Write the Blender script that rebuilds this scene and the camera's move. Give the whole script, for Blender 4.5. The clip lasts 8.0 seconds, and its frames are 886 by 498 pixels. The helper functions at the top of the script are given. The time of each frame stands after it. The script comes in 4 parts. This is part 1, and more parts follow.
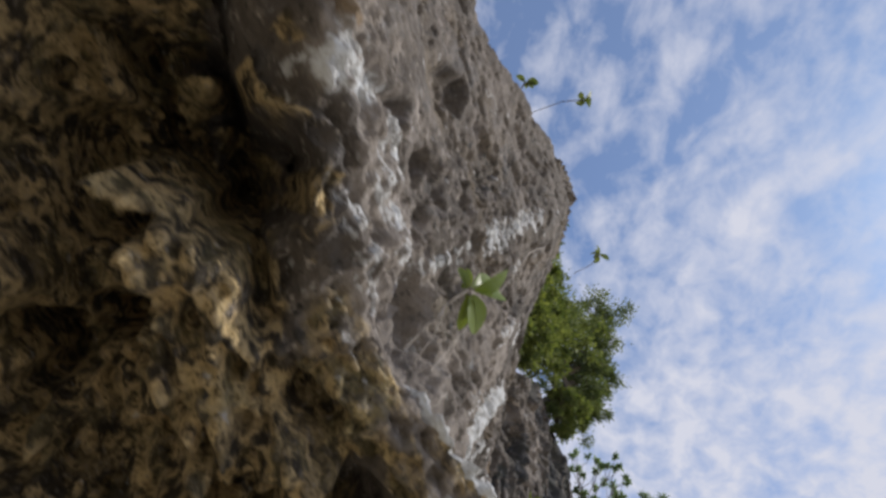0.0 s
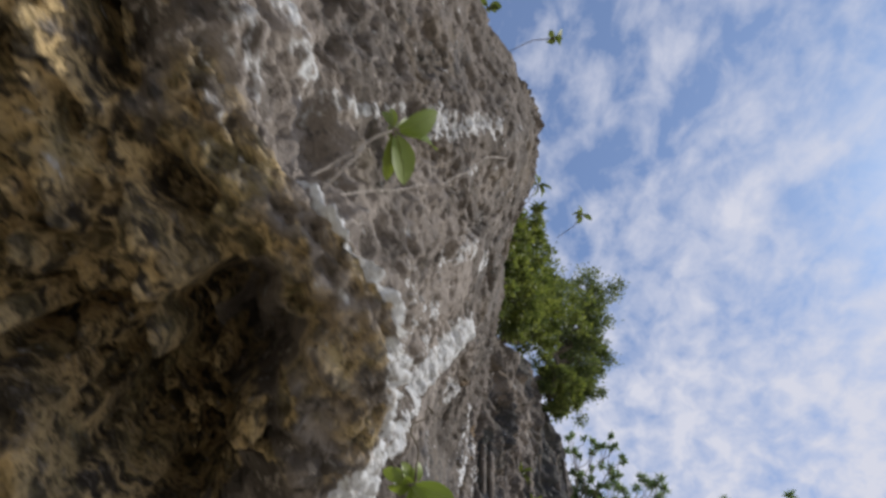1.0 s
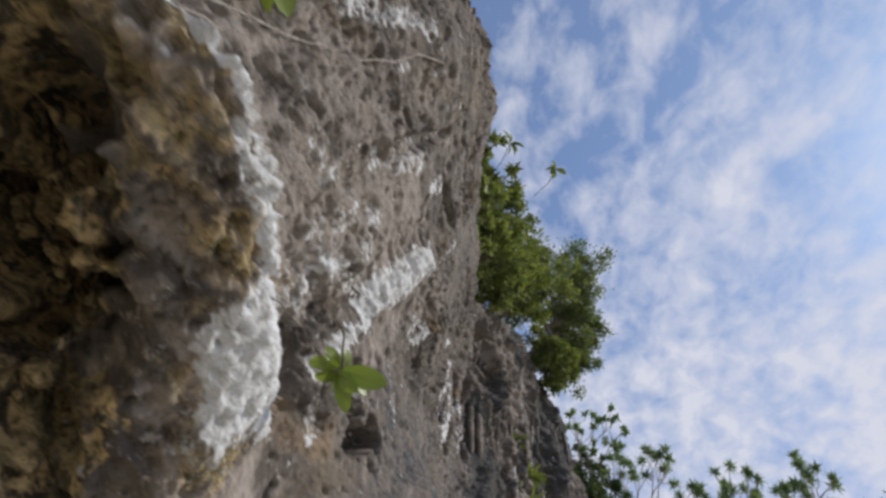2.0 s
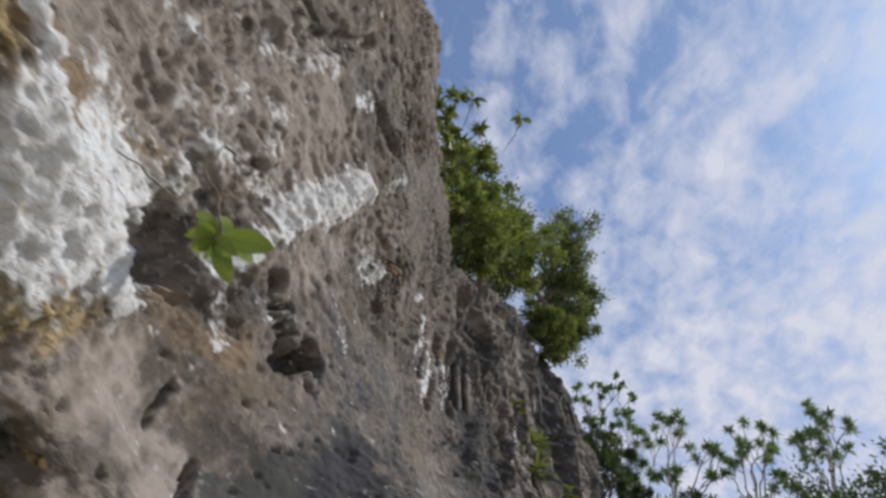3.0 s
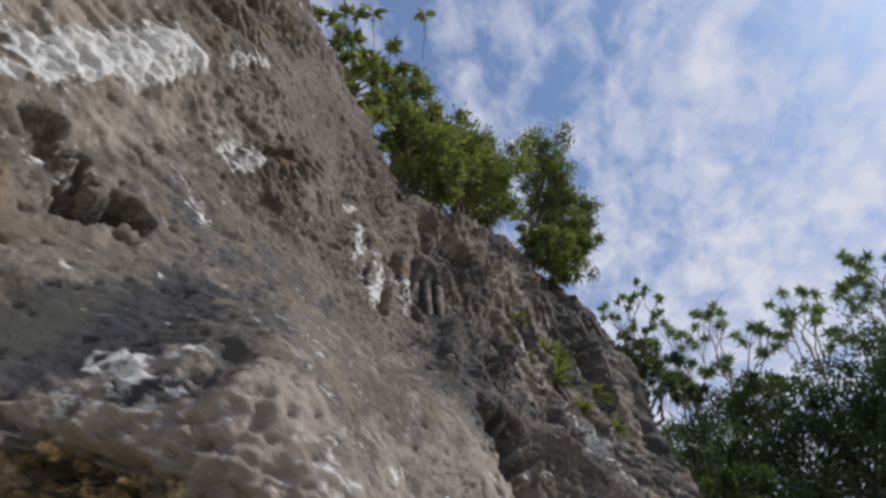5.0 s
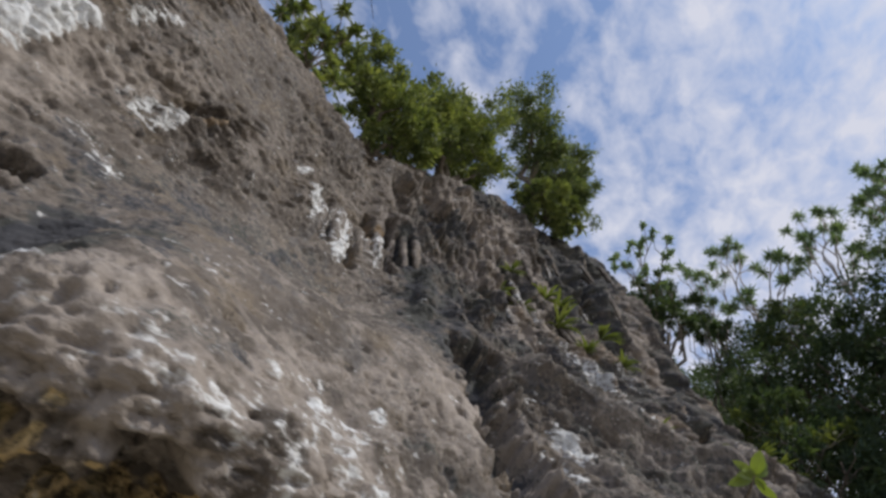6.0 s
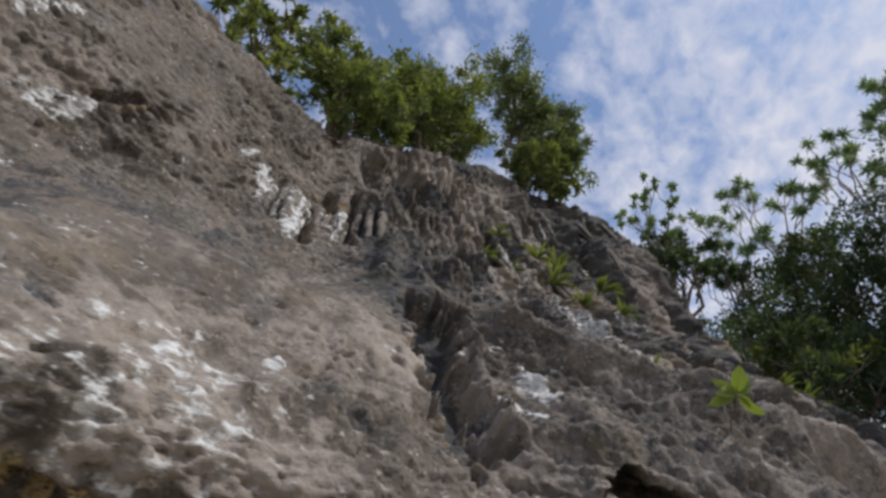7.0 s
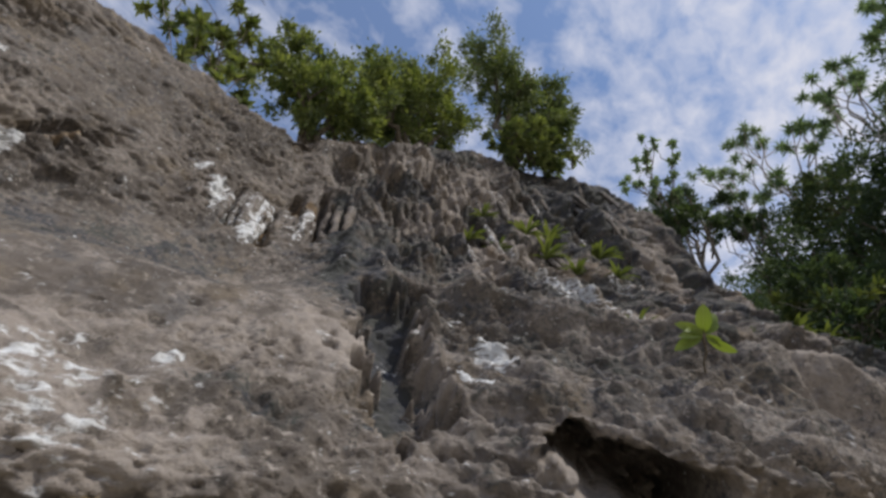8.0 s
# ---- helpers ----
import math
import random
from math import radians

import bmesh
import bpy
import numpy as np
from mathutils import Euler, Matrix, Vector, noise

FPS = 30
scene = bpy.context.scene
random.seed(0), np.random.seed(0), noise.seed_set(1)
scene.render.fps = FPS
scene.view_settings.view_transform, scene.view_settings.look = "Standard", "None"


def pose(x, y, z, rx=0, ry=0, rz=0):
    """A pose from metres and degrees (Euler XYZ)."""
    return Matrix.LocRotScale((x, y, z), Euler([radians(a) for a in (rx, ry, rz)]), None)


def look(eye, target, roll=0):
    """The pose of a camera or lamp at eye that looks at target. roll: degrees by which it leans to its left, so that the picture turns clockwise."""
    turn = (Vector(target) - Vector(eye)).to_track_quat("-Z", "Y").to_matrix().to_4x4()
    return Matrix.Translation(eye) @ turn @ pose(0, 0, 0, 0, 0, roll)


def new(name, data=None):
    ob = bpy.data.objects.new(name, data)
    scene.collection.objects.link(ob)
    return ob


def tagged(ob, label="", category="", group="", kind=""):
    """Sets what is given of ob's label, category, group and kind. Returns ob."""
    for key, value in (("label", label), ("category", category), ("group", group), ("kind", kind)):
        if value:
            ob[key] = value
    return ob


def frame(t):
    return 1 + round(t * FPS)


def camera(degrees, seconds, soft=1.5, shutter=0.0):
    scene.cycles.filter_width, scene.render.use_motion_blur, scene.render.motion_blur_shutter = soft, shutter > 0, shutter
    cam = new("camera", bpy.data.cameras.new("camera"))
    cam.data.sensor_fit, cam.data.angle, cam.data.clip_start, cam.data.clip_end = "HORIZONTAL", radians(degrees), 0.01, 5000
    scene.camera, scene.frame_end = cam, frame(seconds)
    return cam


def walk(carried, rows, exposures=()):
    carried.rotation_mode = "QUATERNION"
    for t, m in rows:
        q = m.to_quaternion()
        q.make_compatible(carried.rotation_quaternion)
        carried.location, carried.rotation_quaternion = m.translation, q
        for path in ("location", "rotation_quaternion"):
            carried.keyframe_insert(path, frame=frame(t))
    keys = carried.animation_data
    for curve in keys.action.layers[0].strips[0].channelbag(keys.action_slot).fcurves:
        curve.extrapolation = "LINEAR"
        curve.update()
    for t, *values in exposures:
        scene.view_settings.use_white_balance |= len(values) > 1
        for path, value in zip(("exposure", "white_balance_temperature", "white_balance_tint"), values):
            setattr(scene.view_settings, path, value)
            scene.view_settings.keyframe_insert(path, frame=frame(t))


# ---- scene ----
cam = camera(85.1, 8.0, soft=2.9, shutter=0.5)
PATH = [
    (0, (0.193, 0.106, 1.659), (0.747, 1.203, 3.237), 44.2),
    (0.5, (0.417, 0.111, 1.651), (0.976, 1.207, 3.227), 43.3),
    (1, (0.637, 0.104, 1.644), (1.198, 1.187, 3.229), 42.0),
    (1.5, (0.853, 0.089, 1.634), (1.42, 1.164, 3.222), 39.9),
    (3, (1.608, 0.074, 1.649), (2.175, 1.139, 3.244), 31.1),
    (3.5, (1.876, 0.088, 1.65), (2.438, 1.165, 3.239), 28.0),
    (4, (2.131, 0.104, 1.647), (2.681, 1.191, 3.234), 24.7),
    (4.5, (2.378, 0.111, 1.636), (2.92, 1.222, 3.208), 20.8),
    (5, (2.624, 0.128, 1.626), (3.169, 1.263, 3.179), 16.2),
    (6.5, (3.353, 0.158, 1.561), (3.837, 1.407, 3.047), 7.4),
    (7, (3.596, 0.175, 1.561), (4.048, 1.45, 3.035), 4.5),
    (7.5, (3.803, 0.18, 1.557), (4.22, 1.481, 3.018), 2.2),
    (8, (4.029, 0.168, 1.547), (4.386, 1.481, 3.013), -0.5),
]
EXPOSURE = 0.22
SKY_STRENGTH = 0.1
SKY_TINT = (0.79, 1.03, 1.25, 1.0)
CLOUD = (5.7, 5.85, 6.75, 1.0)
CLOUD_TURN, CLOUD_SLANT = 28.0, 0.10
CLOUD_LONG, CLOUD_WIDE = 1.15, 0.9
SUN_POWER, SUN_SIZE = 3.0, 1.0
ROCK_DARK, ROCK_MID, ROCK_LIGHT = (0.090, 0.077, 0.066), (0.146, 0.125, 0.107), (0.22, 0.19, 0.165)
ROCK_BLUE, ROCK_PIT, ROCK_TAN, ROCK_PALE = (0.122, 0.119, 0.12), (0.05, 0.044, 0.036), (0.175, 0.14, 0.10), (0.42, 0.375, 0.33)
OCHRE_DARK, OCHRE, OCHRE_OLIVE = (0.040, 0.032, 0.022), (0.60, 0.445, 0.225), (0.28, 0.23, 0.11)
# the two lichen tones also serve as painted bluish shade
LICHEN_SHADE, CALCITE, CALCITE_GREY = (0.042, 0.045, 0.053), (0.68, 0.70, 0.71), (0.5, 0.49, 0.47)
RUST, LICHEN_SHADE_GREEN = (0.23, 0.165, 0.10), (0.056, 0.059, 0.054)
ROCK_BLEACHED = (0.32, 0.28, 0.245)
walk(cam, [(t, look(eye, target, roll)) for t, eye, target, roll in PATH], [(0.0, EXPOSURE), (8.0, EXPOSURE)])

# ---------------------------------------------------------------- light
SUN_DIR = Vector((0.42, -0.38, 0.82)).normalized()   # towards the sun
world = bpy.data.worlds.new("sky")
scene.world = world
world.use_nodes = True
wn, wl = world.node_tree.nodes, world.node_tree.links
wn.clear()


def wnode(kind, **values):
    node = wn.new(kind)
    for key, value in values.items():
        node.inputs[key].default_value = value
    return node


out = wn.new("ShaderNodeOutputWorld")
back = wnode("ShaderNodeBackground", Strength=SKY_STRENGTH)
sky = wn.new("ShaderNodeTexSky")
sky.sky_type, sky.sun_disc = "NISHITA", False
sky.sun_elevation = math.asin(SUN_DIR.z)
sky.sun_rotation = math.atan2(SUN_DIR.x, SUN_DIR.y)
sky.air_density, sky.dust_density, sky.ozone_density = 1.0, 0.6, 2.0
coord = wn.new("ShaderNodeTexCoord")
split = wn.new("ShaderNodeSeparateXYZ")
wl.new(coord.outputs["Generated"], split.inputs[0])
lift = wn.new("ShaderNodeMath")
lift.operation = "MAXIMUM"
lift.inputs[1].default_value = 0.08
wl.new(split.outputs["Z"], lift.inputs[0])
flat = wn.new("ShaderNodeVectorMath")
flat.operation = "DIVIDE"
both = wn.new("ShaderNodeCombineXYZ")
for k in range(3):
    wl.new(lift.outputs[0], both.inputs[k])
wl.new(coord.outputs["Generated"], flat.inputs[0])
wl.new(both.outputs[0], flat.inputs[1])
turn = wn.new("ShaderNodeMapping")
turn.vector_type = "TEXTURE"
turn.inputs["Rotation"].default_value = (0, 0, radians(CLOUD_TURN))
turn.inputs["Scale"].default_value = (CLOUD_LONG, CLOUD_WIDE, 1.0)
wl.new(flat.outputs[0], turn.inputs[0])
puffs = wnode("ShaderNodeTexNoise", Scale=12.5, Detail=5.0, Roughness=0.55, Distortion=0.25)
wl.new(turn.outputs[0], puffs.inputs["Vector"])
banks = wnode("ShaderNodeTexNoise", Scale=0.9, Detail=3.0, Roughness=0.5)
wl.new(turn.outputs[0], banks.inputs["Vector"])
addn = wn.new("ShaderNodeMath")
addn.operation = "MULTIPLY_ADD"
addn.inputs[1].default_value = 0.2
wl.new(banks.outputs["Fac"], addn.inputs[0])
wl.new(puffs.outputs["Fac"], addn.inputs[2])
slant = wn.new("ShaderNodeMath")
slant.operation = "DIVIDE"
slant.inputs[0].default_value = CLOUD_SLANT
wl.new(lift.outputs[0], slant.inputs[1])
cover = wn.new("ShaderNodeMath")
cover.operation = "ADD"
wl.new(addn.outputs[0], cover.inputs[0])
wl.new(slant.outputs[0], cover.inputs[1])
# the cloud thickens towards the sea
parts = wn.new("ShaderNodeSeparateXYZ")
wl.new(flat.outputs[0], parts.inputs[0])
east = wn.new("ShaderNodeMapRange")
for key, value in (("From Min", -0.3), ("From Max", 1.1), ("To Min", -0.10), ("To Max", 0.08)):
    east.inputs[key].default_value = value
wl.new(parts.outputs["X"], east.inputs["Value"])
thick = wn.new("ShaderNodeMath")
thick.operation = "ADD"
wl.new(cover.outputs[0], thick.inputs[0])
wl.new(east.outputs[0], thick.inputs[1])
# banks and gaps of the cloud: place on the plane overhead, size, strength
BANKS = [(0.44, 0.03, 0.11, 0.13), (0.54, 0.10, 0.08, 0.10), (0.62, 0.17, 0.08, 0.13), (0.77, 0.23, 0.09, 0.13),
         (0.32, -0.13, 0.08, 0.12), (0.36, -0.21, 0.08, 0.13), (0.67, -0.14, 0.09, 0.10), (1.01, -0.03, 0.15, 0.10),
         (0.96, 0.27, 0.12, 0.12), (0.84, 0.00, 0.10, 0.09), (0.46, 0.18, 0.06, 0.09), (0.05, 0.26, 0.06, 0.10),
         (0.50, 0.33, 0.06, 0.08), (0.82, 0.25, 0.06, 0.10), (0.24, -0.04, 0.05, 0.09), (0.42, 0.29, 0.05, 0.08)]
GAPS = [(0.23, 0.28, 0.10, 0.13), (0.21, 0.05, 0.06, 0.10), (-0.05, 0.35, 0.12, 0.12), (0.69, 0.33, 0.07, 0.13),
        (0.24, 0.16, 0.08, 0.12), (0.52, -0.03, 0.06, 0.08), (0.53, -0.11, 0.07, 0.09), (0.40, 0.38, 0.06, 0.10),
        (0.32, 0.24, 0.06, 0.10), (0.10, -0.06, 0.08, 0.08), (0.21, -0.12, 0.05, 0.09), (0.77, 0.13, 0.05, 0.08)]
ragged = wnode("ShaderNodeTexNoise", Scale=14.0, Detail=3.0, Roughness=0.55)
wl.new(turn.outputs[0], ragged.inputs["Vector"])
drift = wn.new("ShaderNodeVectorMath")
drift.operation = "MULTIPLY_ADD"
drift.inputs[1].default_value = (0.16, 0.16, 0.0)
wl.new(ragged.outputs["Color"], drift.inputs[0])
wl.new(turn.outputs[0], drift.inputs[2])
ct, st = math.cos(radians(CLOUD_TURN)), math.sin(radians(CLOUD_TURN))
for sign, rows in ((1, BANKS), (-1, GAPS)):
    for u, v, wide, strong in rows:
        away = wn.new("ShaderNodeVectorMath")
        away.operation = "DISTANCE"
        away.inputs[1].default_value = ((u * ct + v * st) / CLOUD_LONG + 0.08, (v * ct - u * st) / CLOUD_WIDE + 0.08, 1.0)
        wl.new(drift.outputs[0], away.inputs[0])
        near = wn.new("ShaderNodeMapRange")
        near.interpolation_type = "SMOOTHSTEP"
        for key, value in (("From Min", 0.0), ("From Max", wide * 1.3), ("To Min", sign * strong * 0.7), ("To Max", 0.0)):
            near.inputs[key].default_value = value
        wl.new(away.outputs["Value"], near.inputs["Value"])
        more = wn.new("ShaderNodeMath")
        more.operation = "ADD"
        wl.new(thick.outputs[0], more.inputs[0])
        wl.new(near.outputs[0], more.inputs[1])
        thick = more
ramp = wn.new("ShaderNodeValToRGB")
ramp.color_ramp.elements[0].position, ramp.color_ramp.elements[1].position = 0.55, 0.99
ramp.color_ramp.elements[0].color = (0.12, 0.12, 0.12, 1)
ramp.color_ramp.elements[1].color = (1, 1, 1, 1)
wl.new(thick.outputs[0], ramp.inputs[0])
blend = wn.new("ShaderNodeMix")
blend.data_type = "RGBA"
blend.inputs["B"].default_value = CLOUD
wl.new(ramp.outputs[0], blend.inputs["Factor"])
tint = wn.new("ShaderNodeMix")
tint.data_type, tint.blend_type = "RGBA", "MULTIPLY"
tint.inputs["Factor"].default_value = 1.0
tint.inputs["B"].default_value = SKY_TINT
wl.new(sky.outputs[0], tint.inputs["A"])
wl.new(tint.outputs["Result"], blend.inputs["A"])
wl.new(blend.outputs["Result"], back.inputs["Color"])
wl.new(back.outputs[0], out.inputs[0])

sun_data = bpy.data.lights.new("sun", "SUN")
sun_data.energy, sun_data.angle, sun_data.color = SUN_POWER, radians(SUN_SIZE), (1.0, 0.95, 0.88)
sun = new("sun", sun_data)
sun.matrix_world = look(SUN_DIR * 50, (0, 0, 0))


# ---------------------------------------------------------------- materials
def shader(name, rough=0.8):
    mat = bpy.data.materials.new(name)
    mat.use_nodes = True
    tree = mat.node_tree
    bsdf = tree.nodes["Principled BSDF"]
    bsdf.inputs["Roughness"].default_value = rough
    return mat, tree.nodes, tree.links, bsdf


def noise_at(nodes, links, vector, scale, detail=4.0, rough=0.55, distortion=0.0):
    n = nodes.new("ShaderNodeTexNoise")
    for key, value in (("Scale", scale), ("Detail", detail), ("Roughness", rough), ("Distortion", distortion)):
        n.inputs[key].default_value = value
    links.new(vector, n.inputs["Vector"])
    return n.outputs["Fac"]


def steps(nodes, links, value, low, high, a=0.0, b=1.0):
    m = nodes.new("ShaderNodeMapRange")
    m.interpolation_type = "SMOOTHSTEP"
    for key, v in (("From Min", low), ("From Max", high), ("To Min", a), ("To Max", b)):
        m.inputs[key].default_value = v
    links.new(value, m.inputs["Value"])
    return m.outputs["Result"]


def calc(nodes, links, op, a, b):
    m = nodes.new("ShaderNodeMath")
    m.operation = op
    for k, v in enumerate((a, b)):
        if isinstance(v, (int, float)):
            m.inputs[k].default_value = v
        else:
            links.new(v, m.inputs[k])
    return m.outputs[0]


def mixed(nodes, links, fac, a, b, how="MIX"):
    m = nodes.new("ShaderNodeMix")
    m.data_type, m.blend_type = "RGBA", how
    for key, v in (("Factor", fac), ("A", a), ("B", b)):
        if isinstance(v, (int, float)):
            m.inputs[key].default_value = v
        elif isinstance(v, tuple):
            m.inputs[key].default_value = (*v, 1.0)
        else:
            links.new(v, m.inputs[key])
    return m.outputs["Result"]


def bumped(nodes, links, bsdf, height, strength, distance):
    b = nodes.new("ShaderNodeBump")
    b.inputs["Strength"].default_value, b.inputs["Distance"].default_value = strength, distance
    links.new(height, b.inputs["Height"])
    links.new(b.outputs[0], bsdf.inputs["Normal"])


def rock_material():
    mat, n, k, bsdf = shader("weathered_limestone", 0.92)
    bsdf.inputs["Specular IOR Level"].default_value = 0.25
    p = n.new("ShaderNodeTexCoord").outputs["Object"]
    tall = n.new("ShaderNodeMapping")
    tall.inputs["Scale"].default_value = (1.0, 1.0, 0.35)
    k.new(p, tall.inputs[0])
    broad = noise_at(n, k, p, 1.3, 5, 0.6)
    mid = noise_at(n, k, p, 7.0, 6, 0.65)
    fine = noise_at(n, k, p, 38.0, 5, 0.7)
    grain = noise_at(n, k, p, 160.0, 3, 0.6)
    streak = noise_at(n, k, tall.outputs[0], 9.0, 5, 0.6, 0.4)
    calcite = n.new("ShaderNodeAttribute")
    calcite.attribute_name = "calcite"
    ochre = n.new("ShaderNodeAttribute")
    ochre.attribute_name = "ochre"
    lichen_shade = n.new("ShaderNodeAttribute")
    lichen_shade.attribute_name = "lichen_shade"
    grit = n.new("ShaderNodeAttribute")
    grit.attribute_name = "grit"
    col = mixed(n, k, steps(n, k, broad, 0.38, 0.62), ROCK_DARK, ROCK_MID)
    col = mixed(n, k, steps(n, k, mid, 0.45, 0.68), col, ROCK_LIGHT)
    col = mixed(n, k, steps(n, k, streak, 0.55, 0.67, 0, 0.5), col, ROCK_BLUE)
    tan = steps(n, k, noise_at(n, k, p, 3.1, 5, 0.65), 0.5, 0.68, 0, 0.65)
    col = mixed(n, k, tan, col, ROCK_TAN)
    pale = steps(n, k, noise_at(n, k, p, 26.0, 6, 0.7), 0.55, 0.68, 0, 0.5)
    pale = calc(n, k, "MULTIPLY", pale, calc(n, k, "ADD", calc(n, k, "MULTIPLY", grit.outputs["Fac"], 1.2), 0.45))
    col = mixed(n, k, pale, col, ROCK_PALE)
    hung = n.new("ShaderNodeMapping")
    hung.inputs["Scale"].default_value = (1.0, 0.4, 0.14)
    k.new(p, hung.inputs[0])
    curtain = steps(n, k, noise_at(n, k, hung.outputs[0], 11.0, 4, 0.6), 0.54, 0.66, 0, 0.1)
    col = mixed(n, k, curtain, col, ROCK_PALE)
    speck = calc(n, k, "MULTIPLY", steps(n, k, fine, 0.56, 0.65, 0, 0.9), calc(n, k, "ADD", calc(n, k, "MULTIPLY", grit.outputs["Fac"], 0.6), 0.4))
    col = mixed(n, k, speck, col, ROCK_PIT)
    bleach_lit = n.new("ShaderNodeAttribute")
    bleach_lit.attribute_name = "bleach_lit"
    worn_lit = steps(n, k, calc(n, k, "ADD", bleach_lit.outputs["Fac"], calc(n, k, "MULTIPLY", calc(n, k, "SUBTRACT", mid, 0.5), 2.2)), 0.3, 0.9, 0, 0.75)
    col = mixed(n, k, worn_lit, col, ROCK_BLEACHED)
    # algae and iron staining of the sheltered rock
    o = steps(n, k, calc(n, k, "ADD", ochre.outputs["Fac"], calc(n, k, "MULTIPLY", calc(n, k, "SUBTRACT", mid, 0.5), 1.1)), 0.35, 0.7)
    lying = n.new("ShaderNodeMapping")
    lying.inputs["Scale"].default_value = (0.75, 1.0, 1.1)
    k.new(p, lying.inputs[0])
    knob = noise_at(n, k, lying.outputs[0], 22.0, 5, 0.62)
    oc = mixed(n, k, steps(n, k, knob, 0.42, 0.56), OCHRE_DARK, OCHRE)
    oc = mixed(n, k, steps(n, k, mid, 0.45, 0.68, 0, 0.75), oc, OCHRE_OLIVE)
    oc = mixed(n, k, steps(n, k, fine, 0.52, 0.72, 0, 0.6), oc, ROCK_PIT)
    crumb = noise_at(n, k, p, 58.0, 4, 0.68)
    oc = mixed(n, k, steps(n, k, noise_at(n, k, lying.outputs[0], 8.0, 5, 0.65), 0.52, 0.62, 0, 0.6), oc, OCHRE_DARK)
    oc = mixed(n, k, steps(n, k, crumb, 0.5, 0.64, 0, 0.75), oc, OCHRE_DARK)
    oc = mixed(n, k, steps(n, k, crumb, 0.48, 0.32, 0, 0.4), oc, ROCK_BLEACHED)
    col = mixed(n, k, o, col, oc)
    rust = n.new("ShaderNodeAttribute")
    rust.attribute_name = "rust"
    ru = steps(n, k, calc(n, k, "ADD", rust.outputs["Fac"], calc(n, k, "MULTIPLY", calc(n, k, "SUBTRACT", mid, 0.5), 1.2)), 0.4, 0.8, 0, 0.85)
    col = mixed(n, k, ru, col, RUST)
    # dark lichen film, and shade painted in the same colours
    li = steps(n, k, calc(n, k, "ADD", lichen_shade.outputs["Fac"], calc(n, k, "ADD", calc(n, k, "MULTIPLY", calc(n, k, "SUBTRACT", mid, 0.5), 2.6), calc(n, k, "MULTIPLY", calc(n, k, "SUBTRACT", fine, 0.5), 2.6))), 0.25, 1.15, 0, 0.92)
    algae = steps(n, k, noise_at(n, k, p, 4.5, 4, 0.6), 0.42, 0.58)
    col = mixed(n, k, li, col, mixed(n, k, algae, LICHEN_SHADE, LICHEN_SHADE_GREEN))
    # white calcite crust
    tuft = noise_at(n, k, tall.outputs[0], 16.0, 4, 0.6, 0.3)
    laid = n.new("ShaderNodeMapping")
    laid.inputs["Scale"].default_value = (0.7, 0.7, 1.7)
    laid.inputs["Rotation"].default_value = (0.0, 0.25, 0.0)
    k.new(p, laid.inputs[0])
    flake = noise_at(n, k, laid.outputs[0], 26.0, 3, 0.55)
    edge = calc(n, k, "ADD", calc(n, k, "MULTIPLY", calc(n, k, "SUBTRACT", fine, 0.5), 1.2), calc(n, k, "MULTIPLY", calc(n, k, "SUBTRACT", tuft, 0.5), 1.6))
    edge = calc(n, k, "ADD", edge, calc(n, k, "MULTIPLY", calc(n, k, "SUBTRACT", flake, 0.5), 2.4))
    c = steps(n, k, calc(n, k, "ADD", calcite.outputs["Fac"], edge), 0.44, 0.95, 0, 1.0)
    white = mixed(n, k, steps(n, k, fine, 0.4, 0.7), CALCITE, CALCITE_GREY)
    col = mixed(n, k, c, col, white)
    col = mixed(n, k, steps(n, k, grain, 0.3, 0.7, 0.0, 0.22), col, (0.55, 0.52, 0.5), "MULTIPLY")
    k.new(col, bsdf.inputs["Base Color"])
    h = calc(n, k, "ADD", calc(n, k, "MULTIPLY", fine, 0.7), calc(n, k, "MULTIPLY", grain, 0.25))
    h = calc(n, k, "MULTIPLY", h, calc(n, k, "ADD", calc(n, k, "MULTIPLY", grit.outputs["Fac"], 0.7), 0.3))
    bumped(n, k, bsdf, h, 0.9, 0.026)
    return mat


def leaf_material(name, low, high, back_colour, gloss=0.6):
    mat, n, k, bsdf = shader(name, gloss)
    rnd = n.new("ShaderNodeNewGeometry").outputs["Random Per Island"]
    p = n.new("ShaderNodeTexCoord").outputs["Object"]
    patch = noise_at(n, k, p, 3.5, 4)
    col = mixed(n, k, rnd, low, high)
    col = mixed(n, k, steps(n, k, patch, 0.42, 0.62, 0, 0.8), col, back_colour)
    k.new(col, bsdf.inputs["Base Color"])
    glow = n.new("ShaderNodeBsdfTranslucent")
    k.new(mixed(n, k, 1.0, col, (1.0, 1.0, 0.45), "MULTIPLY"), glow.inputs["Color"])
    mix = n.new("ShaderNodeMixShader")
    mix.inputs[0].default_value = 0.42
    k.new(bsdf.outputs[0], mix.inputs[1])
    k.new(glow.outputs[0], mix.inputs[2])
    k.new(mix.outputs[0], n["Material Output"].inputs["Surface"])
    return mat


def bark_material(name, dark, light):
    mat, n, k, bsdf = shader(name, 0.9)
    p = n.new("ShaderNodeTexCoord").outputs["Object"]
    f = noise_at(n, k, p, 30.0, 5, 0.65)
    col = mixed(n, k, steps(n, k, f, 0.35, 0.65), dark, light)
    k.new(col, bsdf.inputs["Base Color"])
    bumped(n, k, bsdf, f, 0.6, 0.01)
    return mat


